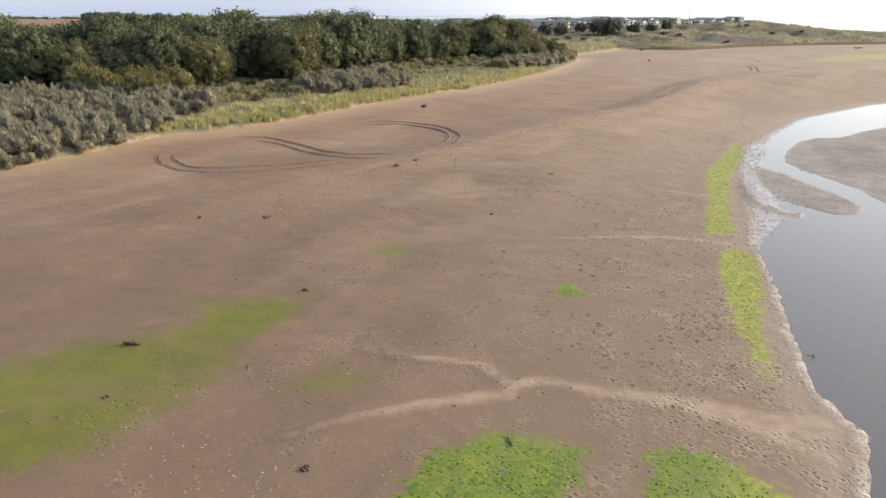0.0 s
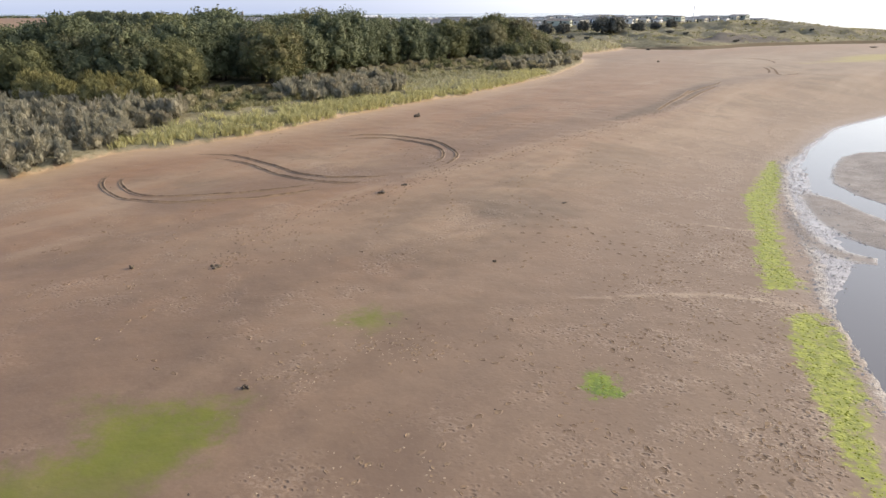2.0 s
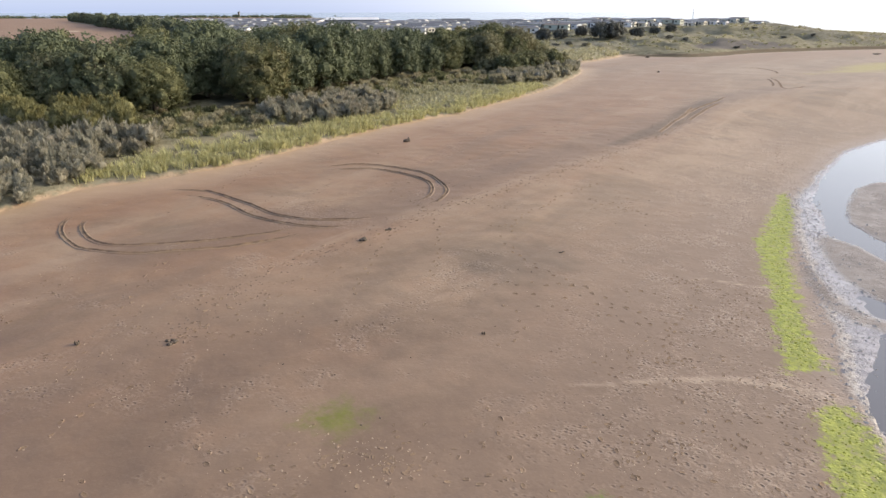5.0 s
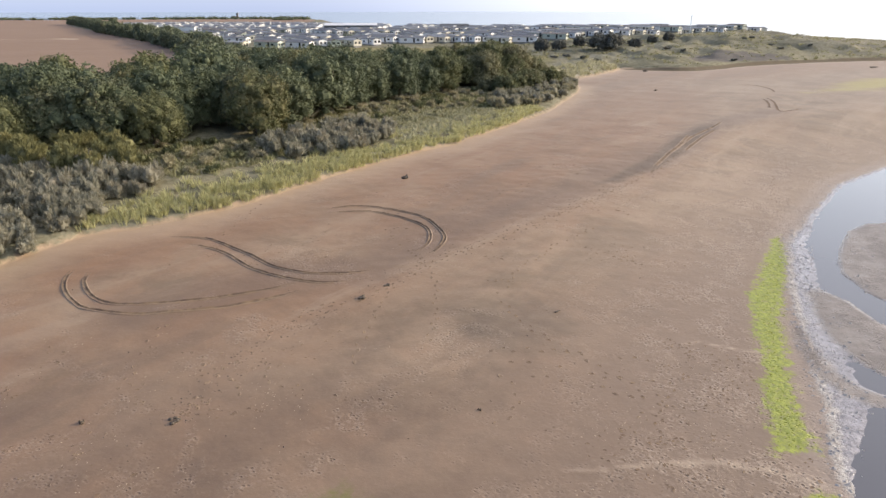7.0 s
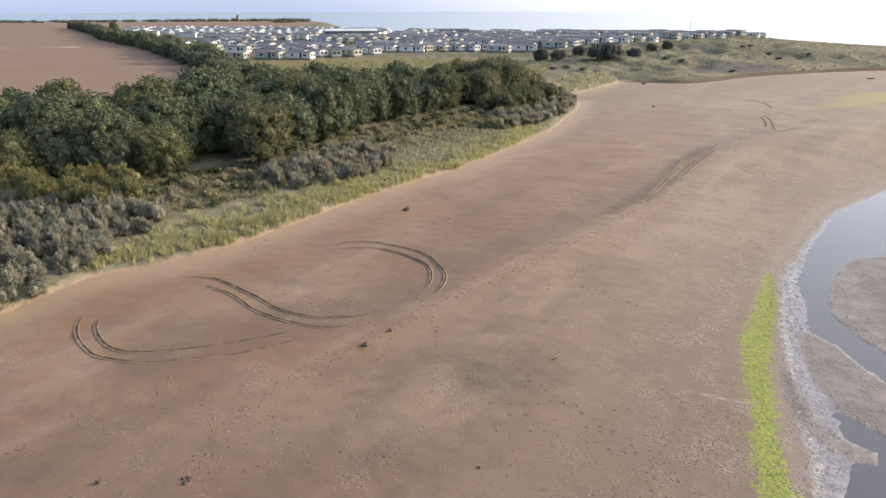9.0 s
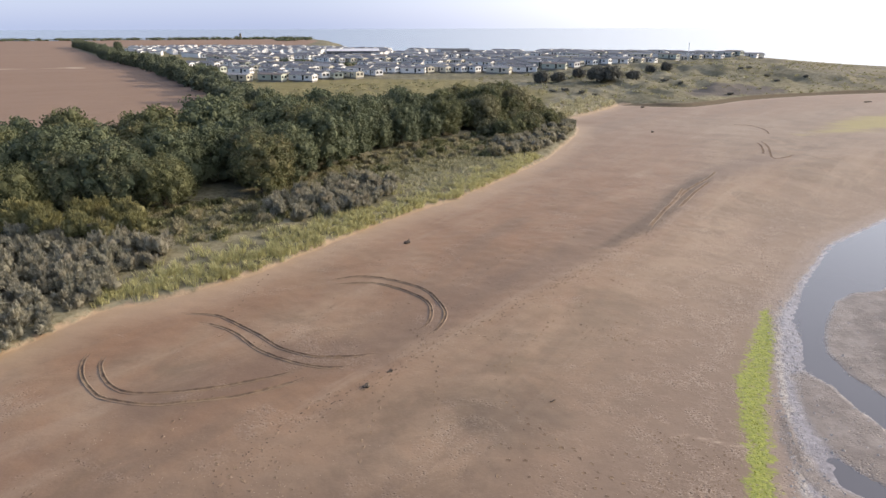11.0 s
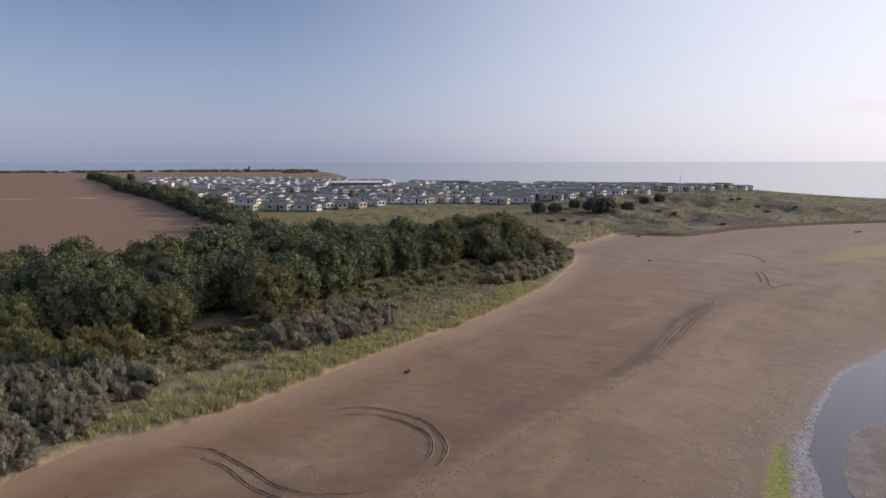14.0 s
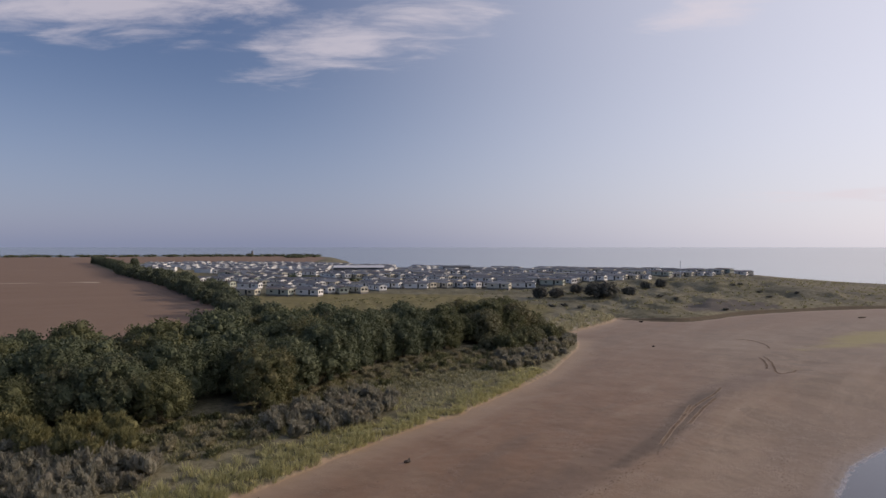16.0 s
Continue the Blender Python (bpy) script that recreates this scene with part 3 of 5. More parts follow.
def height(px, py):
    px, py = np.asarray(px, float), np.asarray(py, float)
    land, shore, coast, bar = near_line(px, py, EDGE), near_line(px, py, SHORE), -near_line(px, py, COAST), bars(px, py)
    z = np.interp(py, [0, 25, 45, 60, 88, 165, 215, 300], [-0.3, -0.3, 0.1, 0.7, 1.8, 2.5, 2.7, 2.7])
    z = z + 0.05 * waves(px, py, 9, 1) + 0.025 * waves(px, py, 2.5, 2)
    z = z + 0.13 * np.exp(-(rills(px, py) / 0.42) ** 2)
    k = smooth(shore, -0.5, 24)
    z = (WATER + 0.03) * (1 - k) + z * k
    z = np.where(shore < 0, WATER + 0.03 - 0.32 * smooth(-shore - np.interp(py, [40, 47, 68, 80], [-0.3, 1.5, 1.5, 0.3]), 0, np.interp(py, [40, 50], [2.2, 3.6])) + 0.02 * waves(px, py, 1.5, 5), z)
    flat = smooth(bar, -0.45, 0.25)
    z = np.where(shore < 0, z * (1 - flat) + (WATER + 0.035 + 0.02 * waves(px, py, 2.2, 11)) * flat, z)
    up = np.interp(land, [0, 0.5, 2, 10, 30, 100, 300], [0, 0.3, 0.6, 1.1, 1.7, 2.8, 3.6])
    up = up + 0.5 * smooth(land, 0, 1.2) * smooth(px, 30, 48)
    dune = smooth(land, 2, 18) * smooth(px, 20, 70) * smooth(coast, 0, 60) * smooth(-py, -470, -430) * smooth(-px, -225, -150)
    up = up + dune * (1.0 + 1.2 * waves(px, py, 42, 3) + 0.75 * waves(px, py, 17, 4) + 0.25 * waves(px, py, 8, 8)) + 0.2 * smooth(land, 1, 8) * waves(px, py, 7, 6)
    up = up + 2.2 * np.exp(-((px - 152) / 20) ** 2 - ((py - 332) / 34) ** 2) + 1.3 * np.exp(-((px - 118) / 14) ** 2 - ((py - 318) / 24) ** 2)
    up = up * (1 - 0.62 * smooth(px, 150, 240)) - 1.5 * smooth(py, 450, 900)
    z = np.where(land > 0, z + up, z)
    low = smooth(px, 205, 270) * smooth(py + 0.45 * (px - 260), 340, 500)
    z = z * (1 - low) - 1.2 * low
    shelf = smooth(coast, -25, 12)
    return z * shelf + (SEA_LEVEL - 2.0) * (1 - shelf)


def ground_z(x, y):
    return float(height(np.array([x]), np.array([y]))[0])


def steps(lo, hi, step, far_lo, far_hi, grow_lo, grow_hi):
    a, s, left = lo, step, []
    while a > far_lo:
        s *= grow_lo
        a -= s
        left.append(a)
    inner = list(np.arange(lo, hi + 1e-6, step))
    b, s, right = inner[-1], step, []
    while b < far_hi:
        s *= grow_hi if s < 4 else 1.09
        b += s
        right.append(b)
    return np.array(left[::-1] + inner + right)


def mesh_from(name, verts, faces, smooth_shade=False):
    me = bpy.data.meshes.new(name)
    v, f = np.asarray(verts, np.float32), np.asarray(faces, np.int32)
    me.vertices.add(len(v)), me.vertices.foreach_set("co", v.ravel())
    n, k = f.shape
    me.loops.add(n * k), me.loops.foreach_set("vertex_index", f.ravel())
    me.polygons.add(n)
    me.polygons.foreach_set("loop_start", np.arange(0, n * k, k, dtype=np.int32))
    me.polygons.foreach_set("use_smooth", np.full(n, smooth_shade, bool))
    me.update(calc_edges=True)
    return me


SHEET = {}


def surface(px, py):
    """Height of the finished ground sheet itself."""
    xs, ys, z = SHEET["x"], SHEET["y"], SHEET["z"]
    i, j = np.clip(np.searchsorted(xs, px) - 1, 0, len(xs) - 2), np.clip(np.searchsorted(ys, py) - 1, 0, len(ys) - 2)
    u, w = (px - xs[i]) / (xs[i + 1] - xs[i]), (py - ys[j]) / (ys[j + 1] - ys[j])
    return z[j, i] * (1 - u) * (1 - w) + z[j, i + 1] * u * (1 - w) + z[j + 1, i] * (1 - u) * w + z[j + 1, i + 1] * u * w


def mark_fields(me, px, py):
    """Stores what lies where, for the ground material."""
    fields = {"land": near_line(px, py, EDGE), "shore": near_line(px, py, SHORE), "bar": bars(px, py), "rill": 0.45 - rills(px, py), "straw": in_area(px, py, STRAW), "strip": 2.2 - np.minimum(np.abs(near_line(px, py, [(-300, 328), (-223, 341), (-203, 344)])), np.abs(near_line(px, py, [(-200, 350.5), (-180, 353)]))), "heath": in_area(px, py, HEATH), "hillock": in_area(px, py, HILLOCK), "wedge": in_area(px, py, WEDGE), "stain": in_area(px, py, STAIN), "meadow": np.maximum(in_area(px, py, MEADOW), np.maximum(in_area(px, py, GREEN), in_area(px, py, WEDGE_GREEN))), "plough": np.maximum(in_area(px, py, PLOUGH), in_area(px, py, FAR_FIELD)),
              "dense": np.max([in_area(px, py, a) for a in DENSE], 0), "thin": np.max([in_area(px, py, a) for a in THIN], 0),
              "damp": 3.0 - np.abs(near_line(px, py, DAMP))}
    store_fields(me, fields)


def store_fields(me, fields):
    for k, names in enumerate(FIELDS):
        a = me.attributes.new("fields_%d" % k, "FLOAT_VECTOR", "POINT")
        a.data.foreach_set("vector", np.stack([np.clip(fields[key], -60, 60) for key in names], 1).astype(np.float32).ravel())


def build_ground():
    xs, ys = steps(-40, 48, 0.36, -5200, 5200, 1.05, 1.02), steps(15, 90, 0.36, -700, 5300, 1.15, 1.012)
    gx, gy = np.meshgrid(xs, ys)
    px, py = gx.ravel(), gy.ravel()
    v = np.stack([px, py, height(px, py)], 1)
    SHEET.update(x=xs, y=ys, z=v[:, 2].reshape(gx.shape))
    i = np.arange(len(px)).reshape(gx.shape)
    f = np.stack([i[:-1, :-1], i[:-1, 1:], i[1:, 1:], i[1:, :-1]], -1).reshape(-1, 4)
    me = mesh_from("ground", v, f, True)
    mark_fields(me, px, py)
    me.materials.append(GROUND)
    return tagged(new("ground", me), "sandy beach with green weed patches, dunes and fields", "ground", kind="structure")


build_ground()


def sand_fields(me, damp=-10.0):
    """Marks a small mesh as plain open sand for the ground material."""
    plain = {key: -60.0 for names in FIELDS for key in names}
    plain.update(land=-40.0, shore=30.0, dense=-9.0, thin=-9.0, rill=-9.0, damp=damp)
    store_fields(me, {key: np.full(len(me.vertices), val) for key, val in plain.items()})


def build_water():
    xs, ys = np.arange(0, 431, 2.5), np.arange(-60, 181, 2.5)
    gx, gy = np.meshgrid(xs, ys)
    i = np.arange(gx.size).reshape(gx.shape)
    keep = near_line((gx[:-1, :-1] + 1.25).ravel(), (gy[:-1, :-1] + 1.25).ravel(), SHORE) < 3.5
    f = np.stack([i[:-1, :-1], i[:-1, 1:], i[1:, 1:], i[1:, :-1]], -1).reshape(-1, 4)[keep]
    v = np.stack([gx.ravel(), gy.ravel(), np.full(gx.size, WATER)], 1)
    me = mesh_from("creek_water", v, f, True)
    me.materials.append(RIVER)
    tagged(new("creek_water", me), "shallow still creek water reflecting pale sky", "water", kind="structure")
    s = 5300
    me = mesh_from("sea", [(-s, -300, SEA_LEVEL), (s, -300, SEA_LEVEL), (s, s, SEA_LEVEL), (-s, s, SEA_LEVEL)], [(0, 1, 2, 3)])
    me.materials.append(SEA)
    tagged(new("sea", me), "calm pale sea reaching to the hazy horizon", "sea", kind="structure")


build_water()


# ---- plants ----
def part(name, me, material, parent, label=""):
    me.materials.append(material)
    ob = new(name, me)
    ob.parent = parent
    if label:
        ob["label"] = label
    return ob


def leaf_quads(rng, centres, outward, size, tilt=0.75):
    """Two-triangle leaves round the centres, their faces turned loosely outwards."""
    n = len(centres)
    nor = outward + rng.normal(0, tilt, (n, 3))
    nor /= np.linalg.norm(nor, axis=1)[:, None] + 1e-9
    t = np.cross(nor, rng.normal(0, 1, (n, 3)))
    t /= np.linalg.norm(t, axis=1)[:, None] + 1e-9
    b = np.cross(nor, t)
    s = size * rng.uniform(0.6, 1.3, (n, 1))
    v = np.stack([centres - t * s, centres - b * s * 0.55, centres + t * s + nor * s * 0.25, centres + b * s * 0.55], 1).reshape(-1, 3)
    f = np.arange(4 * n).reshape(-1, 4)
    return v, f


def sprig_quads(rng, centres, outward, size):
    """Narrow upright sprigs."""
    n = len(centres)
    d = outward * 0.6 + np.array((0, 0, 0.75)) + rng.normal(0, 0.35, (n, 3))
    d /= np.linalg.norm(d, axis=1)[:, None]
    w = np.cross(d, rng.normal(0, 1, (n, 3)))
    w /= np.linalg.norm(w, axis=1)[:, None] + 1e-9
    s = size * rng.uniform(0.6, 1.5, (n, 1))
    v = np.stack([centres - d * s * 0.8, centres + w * s * 0.22, centres + d * s * 1.1, centres - w * s * 0.22], 1).reshape(-1, 3)
    return v, np.arange(4 * n).reshape(-1, 4)


def ball(rng, centre, radii, rings=5, seg=8):
    """A lumpy closed lobe that fills the inside of a crown."""
    v, f = [], []
    for i in range(rings + 1):
        a = math.pi * i / rings
        for j in range(seg):
            b = 2 * math.pi * j / seg
            w = rng.uniform(0.86, 1.1)
            v.append((centre[0] + radii[0] * w * math.sin(a) * math.cos(b), centre[1] + radii[1] * w * math.sin(a) * math.sin(b), centre[2] + radii[2] * w * math.cos(a)))
    for i in range(rings):
        for j in range(seg):
            k = (j + 1) % seg
            f.append((i * seg + j, (i + 1) * seg + j, (i + 1) * seg + k, i * seg + k))
    return np.array(v), np.array(f)


def crown_mesh(rng, lobes, leaves, size, core=0.52, tilt=0.75, low=-0.6, sprig=False):
    vs, fs, n = [], [], 0
    area = np.array([r[0] * r[2] for c, r in lobes])
    for (c, r), share in zip(lobes, area / area.sum()):
        v, f = ball(rng, c, np.array(r) * core, 4, 7) if sprig else ball(rng, c, np.array(r) * core)
        vs.append(v), fs.append(f + n)
        n += len(v)
        k = int(leaves * share)
        d = rng.normal(0, 1, (k * 2, 3))
        d /= np.linalg.norm(d, axis=1)[:, None]
        d = d[d[:, 2] > low][:k]
        # clumps: pull leaves towards random twig ends
        hubs = rng.normal(0, 1, (max(6, k // 26), 3))
        hubs /= np.linalg.norm(hubs, axis=1)[:, None]
        near = hubs[np.argmax(d @ hubs.T, 1)]
        d = d * 0.62 + near * 0.38
        bulge = 1.0 + 0.16 * np.clip((d * near).sum(1) - 0.9, -0.4, 0.1) * 10
        p = np.array(c) + d * np.array(r) * (rng.uniform(0.66, 1.06 if sprig else 1.2, len(d)) ** 0.8 * np.clip(bulge, 0.8, 1.15))[:, None]
        v, f = sprig_quads(rng, p, d, size) if sprig else leaf_quads(rng, p, d, size, tilt)
        vs.append(v), fs.append(f + n)
        n += len(v)
    return mesh_from("crown", np.concatenate(vs), np.concatenate(fs))


def limb(vs, fs, a, b, ra, rb, seg=6):
    a, b = np.array(a, float), np.array(b, float)
    d = (b - a) / np.linalg.norm(b - a)
    u = np.cross(d, (0.3, 0.9, 0.1)); u /= np.linalg.norm(u)
    w = np.cross(d, u)
    n = len(vs)
    for p, r in ((a, ra), (b, rb)):
        for j in range(seg):
            t = 6.2832 * j / seg
            vs.append(p + r * (u * math.cos(t) + w * math.sin(t)))
    for j in range(seg):
        k = (j + 1) % seg
        fs.append((n + j, n + k, n + seg + k, n + seg + j))


def make_tree(seed, tall, wide, leaves, size, mat, name="tree", label="", category="tree"):
    rng = np.random.RandomState(seed)
    root = new(name)
    tagged(root, label, category)
    vs, fs = [], []
    lean = rng.uniform(-0.3, 0.3, 2)
    top = (lean[0], lean[1], tall * 0.55)
    limb(vs, fs, (0, 0, -0.5), (lean[0] * 0.4, lean[1] * 0.4, tall * 0.28), 0.05 * wide, 0.04 * wide)
    limb(vs, fs, (lean[0] * 0.4, lean[1] * 0.4, tall * 0.28), top, 0.04 * wide, 0.02 * wide)
    lobes = [((lean[0], lean[1], tall * 0.5), (wide * 0.36, wide * 0.36, tall * 0.42))]
    k = rng.randint(36, 44)
    for i in range(k):
        up = 0.98 - 1.9 * (i + 0.5) / k
        a, flat = 2.4 * i + rng.uniform(-0.3, 0.3), math.sqrt(1 - up * up) if up > 0 else 1 - 0.25 * up * up
        d = rng.uniform(0.27, 0.37)
        c = (wide * d * flat * math.cos(a), wide * d * flat * math.sin(a), tall * (0.5 + up * rng.uniform(0.33, 0.42)))
        r = wide * rng.choice((0.08, 0.11, 0.14, 0.18))
        lobes.append((c, (r, r, r * rng.uniform(0.85, 1.15))))
        if i % 4 == 1:
            limb(vs, fs, (lean[0] * 0.5, lean[1] * 0.5, tall * 0.25), c, 0.025 * wide, 0.01 * wide, 5)
    part("trunk", mesh_from("trunk", vs, fs, True), BARK, root, "grey-brown trunk and limbs")
    part("crown", crown_mesh(rng, lobes, leaves, size, 0.6), mat, root)
    return root


def make_bush(seed, tall, wide, leaves, size, mat, name, label, category="shrub"):
    rng = np.random.RandomState(seed)
    root = new(name)
    tagged(root, label, category)
    lobes = []
    for i in range(rng.randint(6, 10)):
        a, d = rng.uniform(0, 6.28), wide * rng.uniform(0.03, 0.36)
        r = wide * rng.uniform(0.12, 0.24)
        c = (d * math.cos(a), d * math.sin(a), tall * rng.uniform(0.25, 0.6))
        lobes.append((c, (r, r, tall * rng.uniform(0.28, 0.48))))
        vs, fs = [], []
        limb(vs, fs, (0, 0, -0.3), c, 0.025 * wide, 0.01 * wide, 4)
        if i < 3:
            part("stem", mesh_from("stem", vs, fs, True), BARK, root, "thin woody stem")
    part("crown", crown_mesh(rng, lobes, leaves, size, 0.72, 0.9, -0.5, True), mat, root)
    return root


def scatter(rng, area, gap, tries, ok=None):
    """Points inside an outline, no two nearer than gap."""
    xs, ys = [p[0] for p in area], [p[1] for p in area]
    qx, qy = rng.uniform(min(xs), max(xs), tries), rng.uniform(min(ys), max(ys), tries)
    inside = in_area(qx, qy, area) > 0
    got = []
    for x, y in zip(qx[inside], qy[inside]):
        g = gap(x, y) if callable(gap) else gap
        if all((x - a) ** 2 + (y - b) ** 2 > g * g for a, b in got) and (ok is None or ok(x, y)):
            got.append((x, y))
    return got


def plant(rng, kinds, points, scale, group, sink=0.1):
    """Puts copies of the kinds at the points; the first use of each kind moves the pattern itself."""
    used = set()
    for n, (x, y) in enumerate(points):
        ob = kinds[rng.randint(len(kinds))]
        s = scale(x, y) * rng.uniform(0.82, 1.16)
        m = pose(x, y, ground_z(x, y) - sink, rng.uniform(-4, 4), rng.uniform(-4, 4), rng.uniform(0, 360))
        if ob.name not in used:
            used.add(ob.name)
            ob.matrix_basis = m
            ob.scale = (s, s, s * rng.uniform(0.92, 1.08))
            thing = ob
        else:
            thing = copy_thing(ob, m)
            thing.scale = (s, s, s * rng.uniform(0.92, 1.08))
        thing["group"] = group


rng = np.random.RandomState(4)
WOOD = [(-95, 76), (-52, 91), (-46, 94), (-38, 96), (-31, 101), (-24.5, 106), (-20, 117), (-14.5, 128.5), (-5.5, 147), (5, 158), (16, 170), (24, 183), (18, 196), (0, 186), (-12, 178), (-28, 174), (-43, 167), (-48, 152), (-51, 137), (-62, 129), (-90, 118), (-130, 102)]
FRONT = [(-95, 76), (-52, 91), (-46, 94), (-38, 96), (-31, 101), (-24.5, 106), (-20, 117), (-14.5, 128.5), (-5.5, 147), (5, 158), (16, 170)]
tree_label = "dense round-crowned green broadleaf tree in the wood behind the dunes"
trees = [make_tree(10 + i, 7.6, 8.6, 10000, 0.145, (LEAF, LEAF_OLIVE, LEAF, LEAF, LEAF)[i], "tree", tree_label) for i in range(5)]
back_trees = [make_tree(30 + i, 7.4, 9.2, 4200, 0.23, (LEAF_OLIVE, LEAF, LEAF)[i], "tree", tree_label) for i in range(3)]
tree_pts = scatter(rng, WOOD, lambda x, y: float(np.interp(x, [-30, 10, 24], [5.3, 4.5, 3.2])), 3000)
tree_size = lambda x, y: float(np.interp(x, [-60, -30, -8, 10, 24], [1.12, 1.17, 1.12, 1.06, 0.86])) * (0.9 if in_area(np.array([x]), np.array([y]), WOOD)[0] < 9 and y > 108 - 0.1 * x and x < -30 else 1.0) * float(np.interp(y, [138, 156], [1.0, 0.82 if x < 0 else 1.0]))
first = [p for p in tree_pts if near_line(np.array([p[0]]), np.array([p[1]]), FRONT)[0] < 13]
end_trees = [make_tree(50 + i, 7.4, 8.6, 7000, 0.17, (LEAF_THICKET, LEAF_OLIVE)[i], "tree", "rounded olive-green tree at the far end of the wood") for i in range(2)]
plant(rng, trees, [p for p in first if p[0] < 0], tree_size, "trees of the wood", 0.3)
plant(rng, back_trees, [p for p in tree_pts if p not in first and p[0] < 0], tree_size, "trees of the wood", 0.3)
plant(rng, end_trees, [p for p in tree_pts if p[0] >= 0], tree_size, "trees of the wood", 0.3)
HEDGE = [(-40, 168), (-47, 190), (-60, 215), (-87, 262), (-128, 330), (-216, 455), (-380, 716)]
hedges = [make_tree(40 + i, 7.5, 8.0, 1800, 0.38, LEAF_HEDGE, "hedge_tree", "dark green tree in the hedgerow beside the field") for i in range(2)]
pts = []
for (ax, ay), (bx, by) in zip(HEDGE, HEDGE[1:]):
    n = int(math.hypot(bx - ax, by - ay) / 4.4)
    pts += [(ax + (bx - ax) * i / n + rng.uniform(-2, 2) - off, ay + (by - ay) * i / n + rng.uniform(-2, 2) - 0.4 * off) for i in range(n) for off in (0, 5.5) if off == 0 or ay < 450]
pts += [(-296, 588), (-288, 580), (-276, 590)]
plant(rng, hedges, pts, lambda x, y: float(np.interp(y, [160, 200, 240, 500, 720], [0.72, 0.62, 0.66, 0.68, 0.8])) * (0.72 + 0.62 * abs(math.sin(0.13 * y + 0.5 * math.sin(0.31 * x)))), "hedgerow trees", 0.3)

# scrub between the wood and the sand
def clear(x, y, least=0.45):
    return near_line(np.array([x]), np.array([y]), EDGE)[0] > least


GREY = [(-80, 45), (-60, 39), (-37, 57.5), (-33.8, 64), (-30.3, 71), (-31, 76), (-28, 83), (-33, 86), (-48, 88), (-70, 80)]
MIXED = [(-28, 84), (-22, 90), (-16.5, 97), (-11, 108), (-4, 118), (6, 128), (17, 140), (22, 152), (29, 168), (30, 182), (22, 178), (8, 157), (-5, 145), (-15, 128), (-21, 116), (-25, 106), (-38, 97), (-52, 92), (-44, 86)]
PURPLE = [(-21.8, 95.4), (-20, 104), (-14, 112), (-7.5, 114), (-6, 108), (-10, 100), (-16, 95)]
END = [(10, 134), (19, 141), (25, 154), (30, 168), (33, 180), (28, 184), (20, 168), (11, 150)]
grey = [make_bush(60 + i, 2.1, 3.0, 880, 0.245, LEAF_GREY, "buckthorn_bush", "grey-green sea buckthorn bush at the back of the beach") for i in range(5)]
brown = [make_bush(70 + i, 1.3, 2.8, 560, 0.23, (LEAF_BROWN, LEAF_BROWN, LEAF_OLIVE)[i], "heath_bush", "low brown-green scrub bush before the wood") for i in range(3)]
gold = [make_bush(80 + i, 3.4, 4.8, 3200, 0.2, LEAF_GOLD, "gold_bush", "yellow-green bush at the edge of the wood") for i in range(2)]
dark = [make_bush(90 + i, 2.3, 3.2, 1100, 0.24, LEAF_GREY, "thorn_bush", "grey-purple thorny bush among the dune grass") for i in range(2)]
point = [make_bush(95 + i, 2.0, 3.2, 800, 0.25, (LEAF_GREY, LEAF_BROWN)[i], "dune_point_bush", "grey-brown bush on the point of the dunes") for i in range(2)]
g_pts = [p for p in scatter(rng, GREY, 1.5, 6000, lambda x, y: clear(x, y, 0.45 if x > -33 else 0.0)) if p[0] > -62]
plant(rng, grey, g_pts[:290], lambda x, y: float(np.interp(near_line(np.array([x]), np.array([y]), EDGE)[0], [0, 3, 10], [0.7, 0.95, 1.05])), "buckthorn scrub")
plant(rng, dark, scatter(rng, PURPLE, 1.8, 900), lambda x, y: 0.95, "thorn bushes")
CLEARING = [(-11, 118), (-4, 127), (4, 134), (13, 134), (13, 127), (4, 115), (-4, 106), (-7, 109)]
open_grass = lambda x, y: in_area(np.array([x]), np.array([y]), CLEARING)[0] > 0
m_pts = scatter(rng, MIXED, 2.3, 5000, lambda x, y: clear(x, y, 5.0) and not open_grass(x, y))
plant(rng, brown, m_pts[:330], lambda x, y: 0.9, "low scrub")
e_pts = scatter(rng, END, 1.9, 1800, lambda x, y: clear(x, y, 0.5))
plant(rng, point, e_pts, lambda x, y: 0.95, "bushes on the point")
plant(rng, gold, [(-41, 89), (-39, 86.5), (-43, 86), (-36.5, 85), (-37.5, 88), (-34.5, 86.5), (-44.5, 88.5), (-40, 92), (-48, 88), (-36, 90), (-46, 91)], lambda x, y: 1.0, "yellow bushes")
THICKET = [(7, 151), (13, 152), (19, 158), (24, 166), (28.5, 175), (27, 181), (24, 186), (19, 178), (12, 166)]
thick = [make_tree(120 + i, 3.6, 5.0, 3600, 0.15, (LEAF_THICKET, LEAF_OLIVE)[i], "thicket_bush", "rounded olive-green bush at the end of the wood", "shrub") for i in range(2)]
plant(rng, thick, scatter(rng, THICKET, 2.6, 900), lambda x, y: 1.0, "thicket at the end of the wood", 0.3)
far_bush = [make_tree(100 + i, 5.4, 8.4, 2200, 0.32, LEAF_DUSKY, "round_dune_bush", "dark round bush on the far dunes", "shrub") for i in range(2)]
FAR_BUSHES = [(36, 271, 0.8), (42, 268, 0.85), (56, 266, 0.95), (60.5, 266, 1.0), (52, 281, 0.7), (70, 269, 0.65), (90, 316, 0.75), (97, 316, 0.75), (45, 322, 0.65), (66, 283, 0.55)]
bulk = {(x, y): k for x, y, k in FAR_BUSHES}
plant(rng, far_bush, list(bulk), lambda x, y: bulk[x, y], "bushes on the far dunes")
